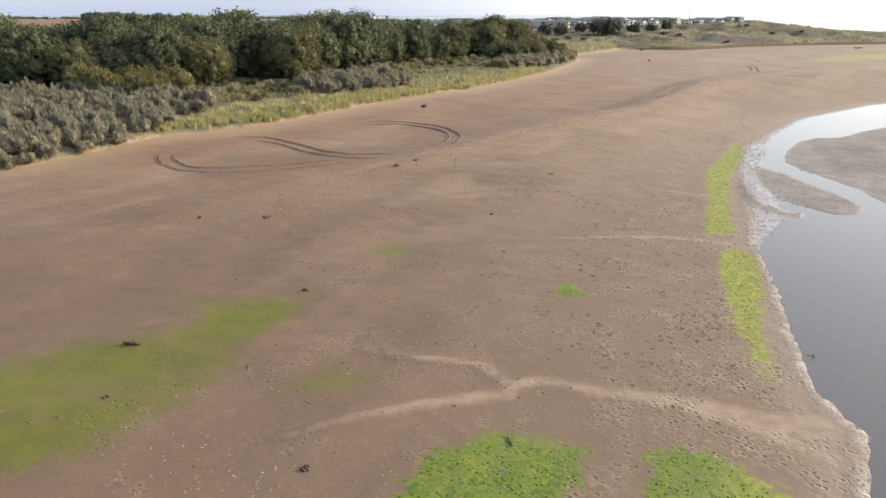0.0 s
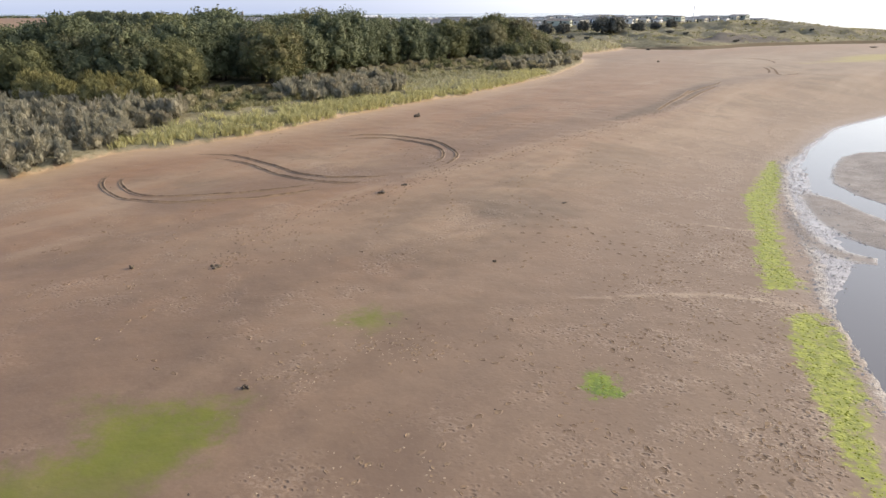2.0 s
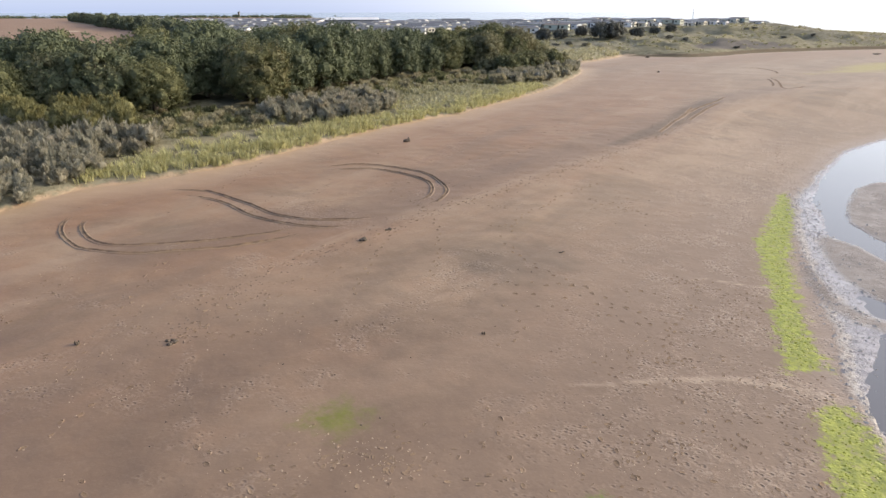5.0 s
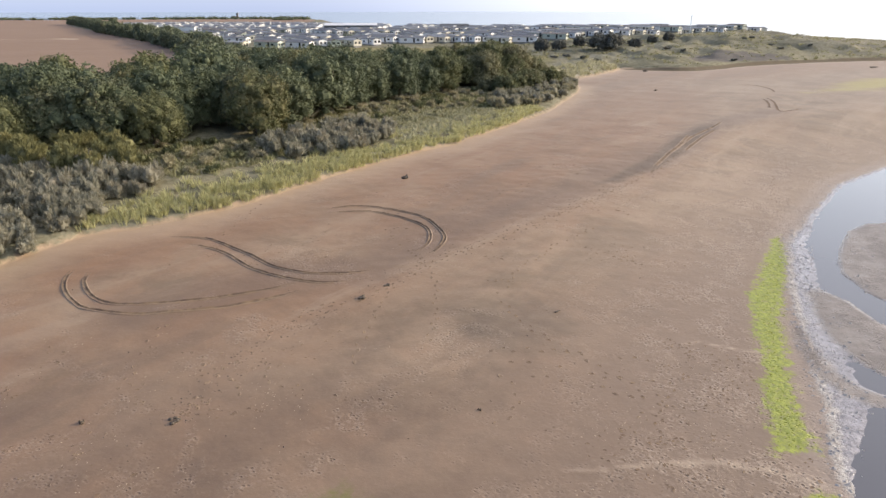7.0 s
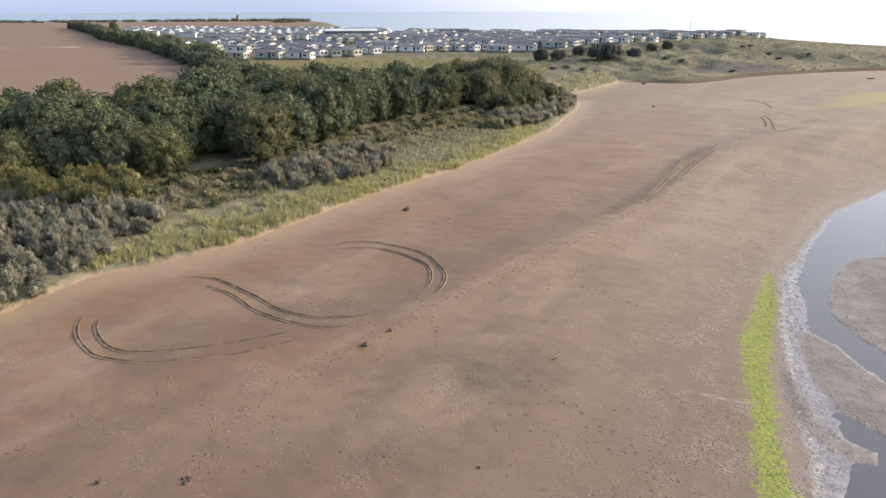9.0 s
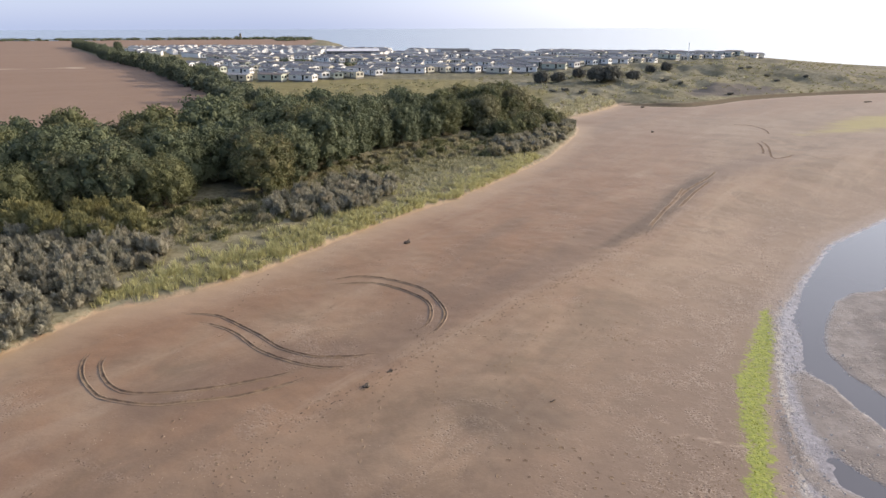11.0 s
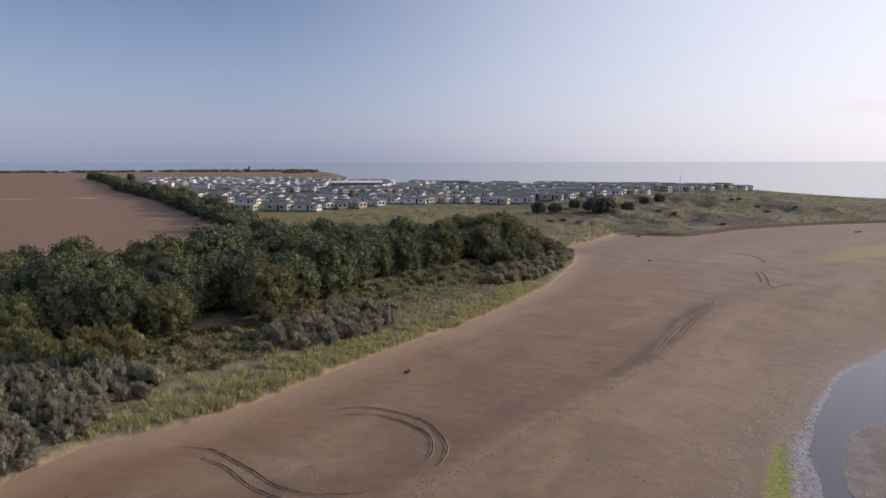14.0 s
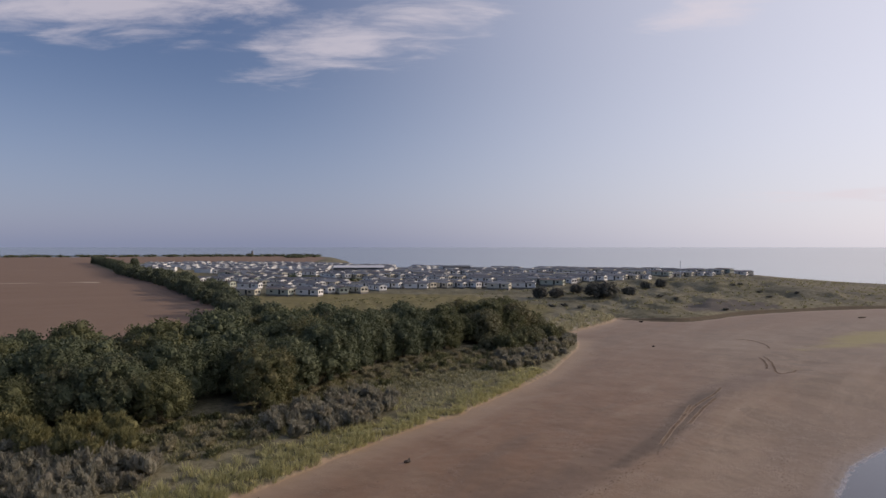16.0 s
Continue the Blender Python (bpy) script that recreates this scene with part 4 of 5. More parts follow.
low_bush = [make_bush(110 + i, 1.0, 3.4, 400, 0.26, LEAF_DUSKY, "low_dune_bush", "low dark bush on the slope of the dunes") for i in range(2)]
plant(rng, low_bush, [(125.7, 306), (128, 305), (84.7, 259), (81, 267), (93, 236), (130, 292), (40, 238), (47.4, 228), (44, 231), (36, 240), (120, 262), (104, 275), (140, 280)], lambda x, y: 1.0, "low bushes on the far dunes")


def grass_stuff(name, label, pts, blades, tall, spread, mat, seed, broad=0.035):
    """Tufts of bent blades, joined."""
    r = np.random.RandomState(seed)
    n = len(pts)
    base = np.repeat(np.array(pts), blades, 0)
    tuft = np.repeat(r.uniform(0.6, 1.3, n), blades)
    k = len(base)
    a, d = r.uniform(0, 6.283, k), spread * np.sqrt(r.uniform(0, 1, k))
    x, y = base[:, 0] + d * np.cos(a), base[:, 1] + d * np.sin(a)
    z = np.repeat(height(np.array([p[0] for p in pts]), np.array([p[1] for p in pts])), blades) - 0.05
    h = tall * tuft * r.uniform(0.6, 1.1, k)
    w = broad * r.uniform(0.8, 2.0, k)
    tx, ty = np.cos(a + 1.57 + r.uniform(-0.8, 0.8, k)), np.sin(a + 1.57)
    out = h * r.uniform(0.2, 0.7, k)
    ox, oy = np.cos(a) * out - 0.04 * h, np.sin(a) * out - 0.04 * h
    p0 = np.stack([x - tx * w, y - ty * w, z], 1)
    p1 = np.stack([x + tx * w, y + ty * w, z], 1)
    p2 = np.stack([x + tx * w * 0.8 + ox * 0.4, y + ty * w * 0.8 + oy * 0.4, z + h * 0.65], 1)
    p3 = np.stack([x - tx * w * 0.8 + ox * 0.4, y - ty * w * 0.8 + oy * 0.4, z + h * 0.65], 1)
    p4 = np.stack([x + ox + tx * w * 0.2, y + oy + ty * w * 0.2, z + h], 1)
    p5 = np.stack([x + ox - tx * w * 0.2, y + oy - ty * w * 0.2, z + h], 1)
    v = np.stack([p0, p1, p2, p3, p4, p5], 1).reshape(-1, 3)
    i = np.arange(k) * 6
    f = np.concatenate([np.stack([i, i + 1, i + 2, i + 3], 1), np.stack([i + 3, i + 2, i + 4, i + 5], 1)])
    me = mesh_from(name, v, f)
    me.materials.append(mat)
    return tagged(new(name, me), label, "grass", kind="stuff")


BAND = [(-31, 71.5), (-24.4, 74.9), (-18.5, 80.4), (-13.7, 87.4), (-10.4, 92.4), (-4.2, 101.4), (2.4, 108.9), (12.5, 125.4), (19, 138), (15, 138), (6, 126), (-3.5, 117), (-10, 105), (-16, 98.5), (-21.2, 91), (-27.5, 83), (-31, 78)]
r2 = np.random.RandomState(9)


def strew(box, n, area, chance):
    x, y = r2.uniform(box[0], box[1], n), r2.uniform(box[2], box[3], n)
    d = near_line(x, y, EDGE)
    ok = (in_area(x, y, area) > 0) & (d > 0.15) & (r2.uniform(0, 1, n) < chance(x, y, d))
    return list(zip(x[ok], y[ok]))


tufts = strew((-32, 20, 71, 140), 17000, BAND, lambda x, y, d: np.where(x < -8, np.interp(d, [0, 2.5, 4.5, 7], [1.0, 0.9, 0.4, 0.08]), np.interp(d, [0, 1.6, 3, 5], [0.9, 0.7, 0.25, 0.05])) * (0.66 + 0.42 * np.sin(x * 1.3 + 2 * np.sin(y * 0.9)) * np.sin(y * 1.1)))
grass_stuff("marram_grass", "pale yellow-green marram grass along the dune foot", tufts, 28, 0.7, 0.55, MARRAM, 3, 0.024)
low = strew((-55, 32, 76, 185), 26000, MIXED, lambda x, y, d: np.interp(d, [0, 6, 9], [0, 0.3, 0.9]))
grass_stuff("rough_grass", "rough brown and olive grass between the scrub bushes", low, 8, 0.5, 0.45, MARRAM_DRY, 4, 0.06)
DUNES = [(34, 178), (42, 207), (51, 221), (73, 218), (96, 236), (132, 251), (260, 276), (260, 330), (215, 430), (190, 415), (130, 392), (90, 346), (35, 330), (5, 275), (-50, 262), (-50, 190), (5, 190), (24, 190)]
far = strew((-50, 260, 178, 430), 9000, DUNES, lambda x, y, d: 0.45 + 0.45 * np.sin(x * 0.16) * np.sin(y * 0.11 + x * 0.05))
grass_stuff("dune_grass", "tufts of dry marram grass over the far dunes", far, 7, 0.55, 0.9, MARRAM_DRY, 5, 0.12)
hump = strew((22, 52, 180, 228), 3600, HILLOCK, lambda x, y, d: 0.35 + 0.35 * np.sin(x * 0.7 + y * 0.3) * np.sin(y * 0.55))
grass_stuff("hillock_grass", "pale marram grass on a low sandy hillock", hump, 10, 0.85, 0.55, PALE_BLADES, 6, 0.06)
pale = strew((-12, 14, 104, 136), 2600, CLEARING, lambda x, y, d: 0.7 + 0 * x)
grass_stuff("clearing_grass", "pale dry grass in a clearing before the wood", pale, 10, 0.5, 0.5, PALE_BLADES, 7, 0.05)


# ---- caravan site ----
VAN_WALL = [plain_material("van_wall_" + n, c, tuple(v * 0.86 for v in c), 1.5, 0.5, 0.4) for n, c in (("white", (0.86, 0.85, 0.82)), ("cream", (0.7, 0.65, 0.52)), ("sage", (0.5, 0.54, 0.45)))]
VAN_ROOF = [plain_material("van_roof_" + n, c, tuple(v * 0.75 for v in c), 2.0, 0.7, 0.3) for n, c in (("grey", (0.19, 0.19, 0.195)), ("pale", (0.32, 0.32, 0.315)), ("brown", (0.24, 0.2, 0.17)))]
SKIRT = plain_material("van_skirt", (0.2, 0.19, 0.17), (0.3, 0.28, 0.25), 3)
GLASS = plain_material("van_glass", (0.02, 0.025, 0.03), (0.035, 0.04, 0.045), 1, 0.08, 0.6)


def box(lo, hi, bevel=0.0):
    bm = bmesh.new()
    bmesh.ops.create_cube(bm, size=1, matrix=Matrix.Translation([(a + b) / 2 for a, b in zip(lo, hi)]) @ Matrix.Diagonal([b - a for a, b in zip(lo, hi)] + [1]))
    if bevel:
        bmesh.ops.bevel(bm, geom=bm.edges[:], offset=bevel, segments=1, affect="EDGES")
    me = bpy.data.meshes.new("box")
    bm.to_mesh(me), bm.free()
    return me


def make_van(k, long=10.6, wide=3.7):
    """A static caravan, its long side along x, its bay end towards +x."""
    root = new("static_caravan")
    tagged(root, ("white static caravan with a grey pitched roof", "cream static caravan with a pale roof", "sage green static caravan with a brown roof")[k], "caravan", "static caravans")
    hl, hw = long / 2, wide / 2
    part("skirt", box((-hl + 0.1, -hw + 0.1, -0.4), (hl - 0.1, hw - 0.1, 0.45)), SKIRT, root, "dark skirting")
    body = part("body", box((-hl, -hw, 0.45), (hl, hw, 2.5), 0.06), VAN_WALL[k], root)
    for s in (-1, 1):
        me = mesh_from("gable", [(s * hl, -hw, 2.5), (s * hl, hw, 2.5), (s * hl, 0, 2.95), (s * (hl - 0.1), -hw, 2.5), (s * (hl - 0.1), hw, 2.5), (s * (hl - 0.1), 0, 2.95)],
                       [(0, 1, 2), (3, 5, 4)])
        part("gable", me, VAN_WALL[k], root)
    o = 0.22
    v = []
    for x in (-hl - o, hl + o):
        v += [(x, -hw - o, 2.45), (x, 0, 3.0), (x, hw + o, 2.45), (x, hw + o, 2.53), (x, 0, 3.08), (x, -hw - o, 2.53)]
    f = [(0, 1, 7, 6), (1, 2, 8, 7), (2, 3, 9, 8), (3, 4, 10, 9), (4, 5, 11, 10), (5, 0, 6, 11), (0, 5, 4, 1), (1, 4, 3, 2), (6, 7, 10, 11), (7, 8, 9, 10)]
    part("roof", mesh_from("roof", v, f), VAN_ROOF[k], root)
    for s in (-1, 1):
        for x in (-2.6, 2.9):
            part("window", box((x - 0.55, s * (hw + 0.01) - 0.03, 1.3), (x + 0.55, s * (hw + 0.01) + 0.03, 2.0)), GLASS, body)
    for y in (-0.85, 0.85):
        part("bay_window", box((hl - 0.02, y - 0.5, 1.2), (hl + 0.04, y + 0.5, 2.05)), GLASS, body)
    part("door", box((0.75, -hw - 0.045, 0.6), (1.55, -hw + 0.02, 2.4)), GLASS, body, "glazed door")
    return root


vans = [make_van(k) for k in range(3)]
r3 = np.random.RandomState(21)
SITE = [(-118, 305), (-100, 283), (-84, 268), (-54, 268), (-42, 282), (-22, 314), (3, 314), (40, 304), (62, 335), (90, 352), (130, 395), (190, 420), (200, 462), (140, 475), (80, 498), (10, 522), (-90, 610), (-150, 660), (-320, 700), (-270, 600), (-205, 455), (-120, 330)]
spots = [(-67 + 6.3 * i + r3.uniform(-0.4, 0.4), 399 - 0.5 * i + r3.uniform(-1, 1), -48 + r3.normal(0, 4)) for i in range(12)]
row, y = 0, 268.0
while y < 700:
    x = -330.0 + r3.uniform(0, 8)
    across = row % 3 != 1
    step = 6.6 if across else 12.4
    while x < 210:
        px, py = x + r3.uniform(-0.8, 0.8), y + r3.uniform(-2.0, 2.0) + 0.06 * x + 4 * math.sin(x * 0.05 + row)
        q = np.array([px]), np.array([py])
        if (in_area(*q, SITE)[0] > 0 and max(in_area(*q, GREEN)[0], in_area(*q, WEDGE_GREEN)[0]) < 0 and in_area(*q, PLOUGH)[0] < -16 and not (-74 < px < 10 and 388 < py < 408)
                and r3.uniform() > np.interp(px, [-120, -40, 40], [0.3, 0.2, 0.08])):
            spots.append((px, py, (-46 if across else -20) + r3.normal(0, 9)))
        x += step * (r3.uniform(1.6, 3.5) if r3.uniform() < 0.12 else 1.0)
    y += (12.5 if across else 9.5) * (1.0 + (y - 268) / 1400)
    row += 1
spots.sort(key=lambda q: q[1])
for n, (x, y, a) in enumerate(spots[:300]):
    ob = vans[int(r3.choice(3, p=(0.68, 0.24, 0.08)))] if n > 2 else vans[n]
    m = pose(x, y, ground_z(x, y) + 0.05, 0, 0, a)
    if n <= 2:
        ob.matrix_basis = m
    else:
        copy_thing(ob, m)

# the rows too far back to tell apart, joined
vs, fs, mi = [], [], []
for x, y, a in spots[300:]:
    m, n = pose(x, y, ground_z(x, y), 0, 0, a), len(vs)
    for u, w, h in ((-5.3, -1.85, -0.3), (5.3, -1.85, -0.3), (5.3, 1.85, -0.3), (-5.3, 1.85, -0.3), (-5.3, -1.85, 2.5), (5.3, -1.85, 2.5), (5.3, 1.85, 2.5), (-5.3, 1.85, 2.5),
                    (-5.5, -2.05, 2.5), (5.5, -2.05, 2.5), (5.5, 2.05, 2.5), (-5.5, 2.05, 2.5), (-5.5, 0, 3.05), (5.5, 0, 3.05)):
        vs.append(tuple(m @ Vector((u, w, h))))
    k = 1 if r3.uniform() < 0.6 else 2
    fs += [tuple(n + i for i in q) for q in ((0, 1, 5, 4), (1, 2, 6, 5), (2, 3, 7, 6), (3, 0, 4, 7), (8, 9, 13, 12), (10, 11, 12, 13), (9, 10, 13), (11, 8, 12))]
    mi += [0, 0, 0, 0, k, k, 0, 0]
me = bpy.data.meshes.new("far_caravans")
me.from_pydata(vs, [], fs)
for mat in (VAN_WALL[0], VAN_ROOF[0], VAN_ROOF[1]):
    me.materials.append(mat)
me.polygons.foreach_set("material_index", np.array(mi, np.int32))
tagged(new("far_caravans", me), "dense far rows of pale static caravans", "caravans", kind="stuff")


# ---- far land ----
WHITE_SHED, DARK_SHED = plain_material("shed_white", (0.7, 0.7, 0.7), (0.8, 0.8, 0.8), 0.5), plain_material("shed_dark", (0.08, 0.085, 0.09), (0.13, 0.135, 0.14), 0.5)
STONE = plain_material("tower_stone", (0.16, 0.14, 0.12), (0.26, 0.23, 0.2), 0.6, 0.9)


def make_shed(x, y, turn, long, wide, tall, wall, roof, label):
    root = new("shed")
    tagged(root, label, "shed")
    root.matrix_basis = pose(x, y, ground_z(x, y), 0, 0, turn)
    hl, hw = long / 2, wide / 2
    part("wall", box((-hl, -hw, -0.5), (hl, hw, tall)), wall, root)
    v = [(-hl, -hw - 0.3, tall), (-hl, 0, tall + wide * 0.14), (-hl, hw + 0.3, tall), (hl, -hw - 0.3, tall), (hl, 0, tall + wide * 0.14), (hl, hw + 0.3, tall)]
    me = bpy.data.meshes.new("roof")
    me.from_pydata(v, [], [(0, 1, 4, 3), (1, 2, 5, 4), (0, 2, 1), (3, 4, 5), (0, 3, 5, 2)])
    part("roof", me, roof, root)
    for k in range(4):
        u = -hl + long * (k + 0.5) / 4
        part("door", box((u - 1.2, -hw - 0.05, 0), (u + 1.2, -hw + 0.05, 2.6)), SKIRT, root)


make_shed(-62, 470, 4, 34, 10, 3.6, DARK_SHED, WHITE_SHED, "long low shed with a white roof on the caravan site")
make_shed(6, 505, 2, 20, 9, 2.6, DARK_SHED, DARK_SHED, "dark gabled shed at the back of the caravan site")

tower = new("church_tower")
tagged(tower, "distant dark stone church tower on the skyline", "tower")
tower.matrix_basis = pose(-345, 1160, ground_z(-345, 1160))
part("shaft", box((-1.4, -1.4, -1), (1.4, 1.4, 8)), STONE, tower)
part("parapet", box((-1.6, -1.6, 8), (1.6, 1.6, 8.6)), STONE, tower)
part("turret", box((0.5, 0.5, 8.6), (1.2, 1.2, 10)), STONE, tower)
part("nave", box((-10, -3, -1), (-1.7, 3, 4)), STONE, tower)

pole = new("flag_pole")
tagged(pole, "thin white pole standing on the caravan site", "pole")
pole.matrix_basis = pose(131, 388, ground_z(131, 388))
part("shaft", box((-0.12, -0.12, -0.3), (0.12, 0.12, 9)), WHITE_SHED, pole)
part("cap", box((-0.25, -0.25, 9), (0.25, 0.25, 9.3)), WHITE_SHED, pole)

r4 = np.random.RandomState(31)
pts = [(-1150 + 900 * t + r4.uniform(-14, 14), 960 + 190 * t + r4.uniform(-40, 40), 4.0) for t in np.linspace(0, 1, 420)]
pts += [(-225 + r4.uniform(-26, 12), 1050 + r4.uniform(-60, 60), 4.5) for k in range(40)]
pts += [(-118 + 40 * t + r4.uniform(-2, 2), 402 - 8 * t + r4.uniform(-3, 3), 2.6) for t in np.linspace(0, 1, 14)]
pts += [(-98 + 50 * t, 372 + r4.uniform(-3, 3), 2.2) for t in np.linspace(0, 1, 14)]
lobes = [((x, y, ground_z(x, y) + s * 0.35), (s * r4.uniform(0.8, 2.2), s * r4.uniform(0.7, 1.5), s * r4.uniform(0.45, 0.9))) for x, y, s in pts]
me = crown_mesh(r4, lobes, 16000, 0.7)
me.materials.append(LEAF)
tagged(new("far_woods", me), "distant dark belts of trees beyond the fields", "woods", kind="stuff")


# ---- bank at the foot of the far dunes ----
BANK = plain_material("bank_soil", (0.1, 0.08, 0.055), (0.2, 0.155, 0.1), 1.2, 0.95, 0.1, bump=0.6)


def build_bank():
    r = np.random.RandomState(41)
    c = curve_through(EDGE[EDGE.index((53, 220.5)):EDGE.index((600, 300))], 1.5)
    t = np.gradient(c, axis=0)
    t /= np.linalg.norm(t, axis=1)[:, None] + 1e-9
    nrm = np.stack([-t[:, 1], t[:, 0]], 1)
    lip = 0.75 + 0.12 * np.sin(np.arange(len(c)) * 0.21) + r.uniform(-0.06, 0.06, len(c))
    lip = lip * np.clip(np.arange(len(c)) / 9.0, 0.08, 1)
    foot = height(c[:, 0] - nrm[:, 0] * 1.5, c[:, 1] - nrm[:, 1] * 1.5)
    rows = []
    for off, up in ((-3.0, -0.12), (-1.3, 0.32), (-0.3, 0.9), (0.4, 1.05), (3.4, 0.85)):
        q = c + nrm * (off + r.uniform(-0.15, 0.15, len(c)))[:, None]
        rows.append(np.column_stack([q, foot + lip * up]))
    v = np.stack(rows, 1).reshape(-1, 3)
    k = 5
    f = [(i * k + j, (i + 1) * k + j, (i + 1) * k + j + 1, i * k + j + 1) for i in range(len(c) - 1) for j in range(k - 1)]
    me = mesh_from("dune_bank", v, f)
    me.materials.append(BANK)
    tagged(new("dune_bank", me), "low dark eroded bank at the foot of the dunes", "bank", kind="structure")


# ---- on the sand ----
def curve_through(points, step=0.25):
    """Even steps along a smooth line through the points."""
    p = [np.array(q, float) for q in points]
    p = [2 * p[0] - p[1]] + p + [2 * p[-1] - p[-2]]
    out = []
    for a, b, c, d in zip(p, p[1:], p[2:], p[3:]):
        n = max(2, int(np.linalg.norm(c - b) / step))
        for i in range(n):
            t = i / n
            out.append(0.5 * (2 * b + (c - a) * t + (2 * a - 5 * b + 4 * c - d) * t * t + (3 * b - a - 3 * c + d) * t ** 3))
    return np.array(out)


build_bank()


def make_rut(parent, points, seed, half=0.21, ridge=0.07, wander=0.02):
    r = np.random.RandomState(seed)
    c = curve_through(points)
    k = np.arange(len(c))
    c = c + wander * np.stack([np.sin(k * 0.31 + seed) + np.sin(k * 0.117), np.sin(k * 0.23 + seed) + np.sin(k * 0.09)], 1)
    t = np.gradient(c, axis=0)
    t /= np.linalg.norm(t, axis=1)[:, None] + 1e-9
    nrm = np.stack([-t[:, 1], t[:, 0]], 1)
    fade = np.minimum(1, np.minimum(np.arange(len(c)), np.arange(len(c))[::-1]) / 14.0)
    prof = [(-1.0, -0.02), (-0.62, 1.0), (-0.36, 0.12), (0.36, 0.12), (0.62, 1.0), (1.0, -0.02)]
    cols = []
    for u, h in prof:
        q = c + nrm * (u * half * r.uniform(0.9, 1.12, len(c)))[:, None]
        cols.append(np.column_stack([q, surface(q[:, 0], q[:, 1]) + 0.006 * fade - 0.01 * (1 - fade) + ridge * h * fade * r.uniform(0.55, 1.25, len(c))]))
    v = np.stack(cols, 1).reshape(-1, 3)
    k = len(prof)
    f, mi = [], []
    for i in range(len(c) - 1):
        for j in range(k - 1):
            f.append((i * k + j, i * k + j + 1, (i + 1) * k + j + 1, (i + 1) * k + j))
            mi.append(1 if j in (1, 2, 3) else 0)
    me = mesh_from("rut", v, f, True)
    sand_fields(me, -1.0)
    ob = part("rut", me, GROUND, parent)
    me.materials.append(SAND_DAMP)
    me.polygons.foreach_set("material_index", np.array(mi, np.int32))
    return ob


def make_track(label, ruts, seed, **kw):
    root = new("tyre_track")
    tagged(root, label, "tyre track", "tyre tracks")
    for i, p in enumerate(ruts):
        make_rut(root, p, seed + i, **kw)


make_track("curved double tyre track turning on the sand below the dunes",
           [[(-27.5, 64.3), (-27.4, 62.5), (-26.5, 60.5), (-25, 58.7), (-23.4, 57.4), (-21.1, 56.7), (-19.1, 56.5), (-16.6, 56.9), (-13.7, 57.5), (-11.3, 58.7), (-8.5, 60.4)],
            [(-26.2, 64), (-25.8, 62), (-24.6, 60.1), (-23.2, 58.7), (-21.7, 58.0), (-19.7, 57.9), (-17.1, 58.3), (-14.2, 59.2), (-11.8, 60.2), (-9, 61.6)]], 200)
make_track("double tyre track sweeping across the reddish sand",
           [[(-23.5, 70.8), (-19.7, 70.4), (-17.2, 68.8), (-14.8, 66.9), (-12.4, 64.7), (-10.4, 63.6), (-8.5, 63.1), (-5.9, 63.2), (-3.5, 64)],
            [(-21.2, 69.2), (-19.1, 68.5), (-16.6, 66.9), (-14.1, 64.4), (-11.5, 62.7), (-9.1, 61.7), (-7.4, 61.5), (-5, 61.9)]], 210)
make_track("double tyre track bending round near the tide line",
           [[(-11, 78), (-9.2, 78.7), (-7, 79.1), (-4.1, 78.2), (-1.3, 76.4), (0.3, 74), (1.2, 71), (0.7, 68.2), (-0.6, 66)],
            [(-10.5, 77), (-8.4, 77.4), (-5.7, 77.4), (-3.2, 76), (-1.2, 74.2), (-0.3, 72.9), (0, 70.8), (-0.4, 68.8), (-1.6, 66.8)]], 220)
make_track("worn tyre track along the damp strip of beach",
           [[(31.5, 104.2), (35.3, 110.3), (39.3, 116.2), (43.4, 121.2), (47.5, 127.5)], [(33.2, 104.7), (36.5, 109.8), (40.0, 115.1), (44, 120.6)], [(26.4, 95.3), (30.3, 102.2), (34.4, 109.2), (38.1, 116.1)]], 230, half=0.3, ridge=0.03, wander=0.02)
make_track("looping tyre track far along the beach",
           [[(70.4, 179.0), (74.1, 176.9), (75.0, 170.9), (73.2, 165.0), (72.3, 166.6)], [(66.0, 154.5), (64.2, 147.8), (61.1, 140.3)], [(67.5, 156.3), (65.7, 148.5), (61.6, 137.6), (64.6, 138.5), (68.1, 142.1)]], 240, half=0.34, ridge=0.05, wander=0.03)


# walked lines across the sand
TRAILS_NEAR = [[(3.2, 39.7), (3.9, 36.6), (4.2, 34.4), (4.4, 32.7)], [(7.6, 37.9), (7.8, 36.3), (8.2, 34.9)], [(7.0, 38.7), (8.9, 38.5), (10.2, 37.7), (9.0, 36.8)], [(10.1, 36.0), (10.9, 35.6), (11.9, 36.1)],
               [(1.4, 35.3), (2.5, 35.2), (3.5, 35.7)], [(-8.1, 37.0), (-7.3, 36.0), (-6.2, 34.9), (-5.0, 33.9)], [(-12.4, 35.2), (-11.1, 34.4), (-9.9, 33.3)], [(7.2, 30.5), (7.0, 27.1), (6.6, 24)],
               [(5.2, 27.3), (7.9, 26.8), (12.0, 28.6), (12.9, 30.6)], [(-0.6, 30.2), (-1.8, 28.5), (-3.8, 26.8)], [(-8.3, 25.7), (-7.6, 24.6), (-4.1, 22.6)]]
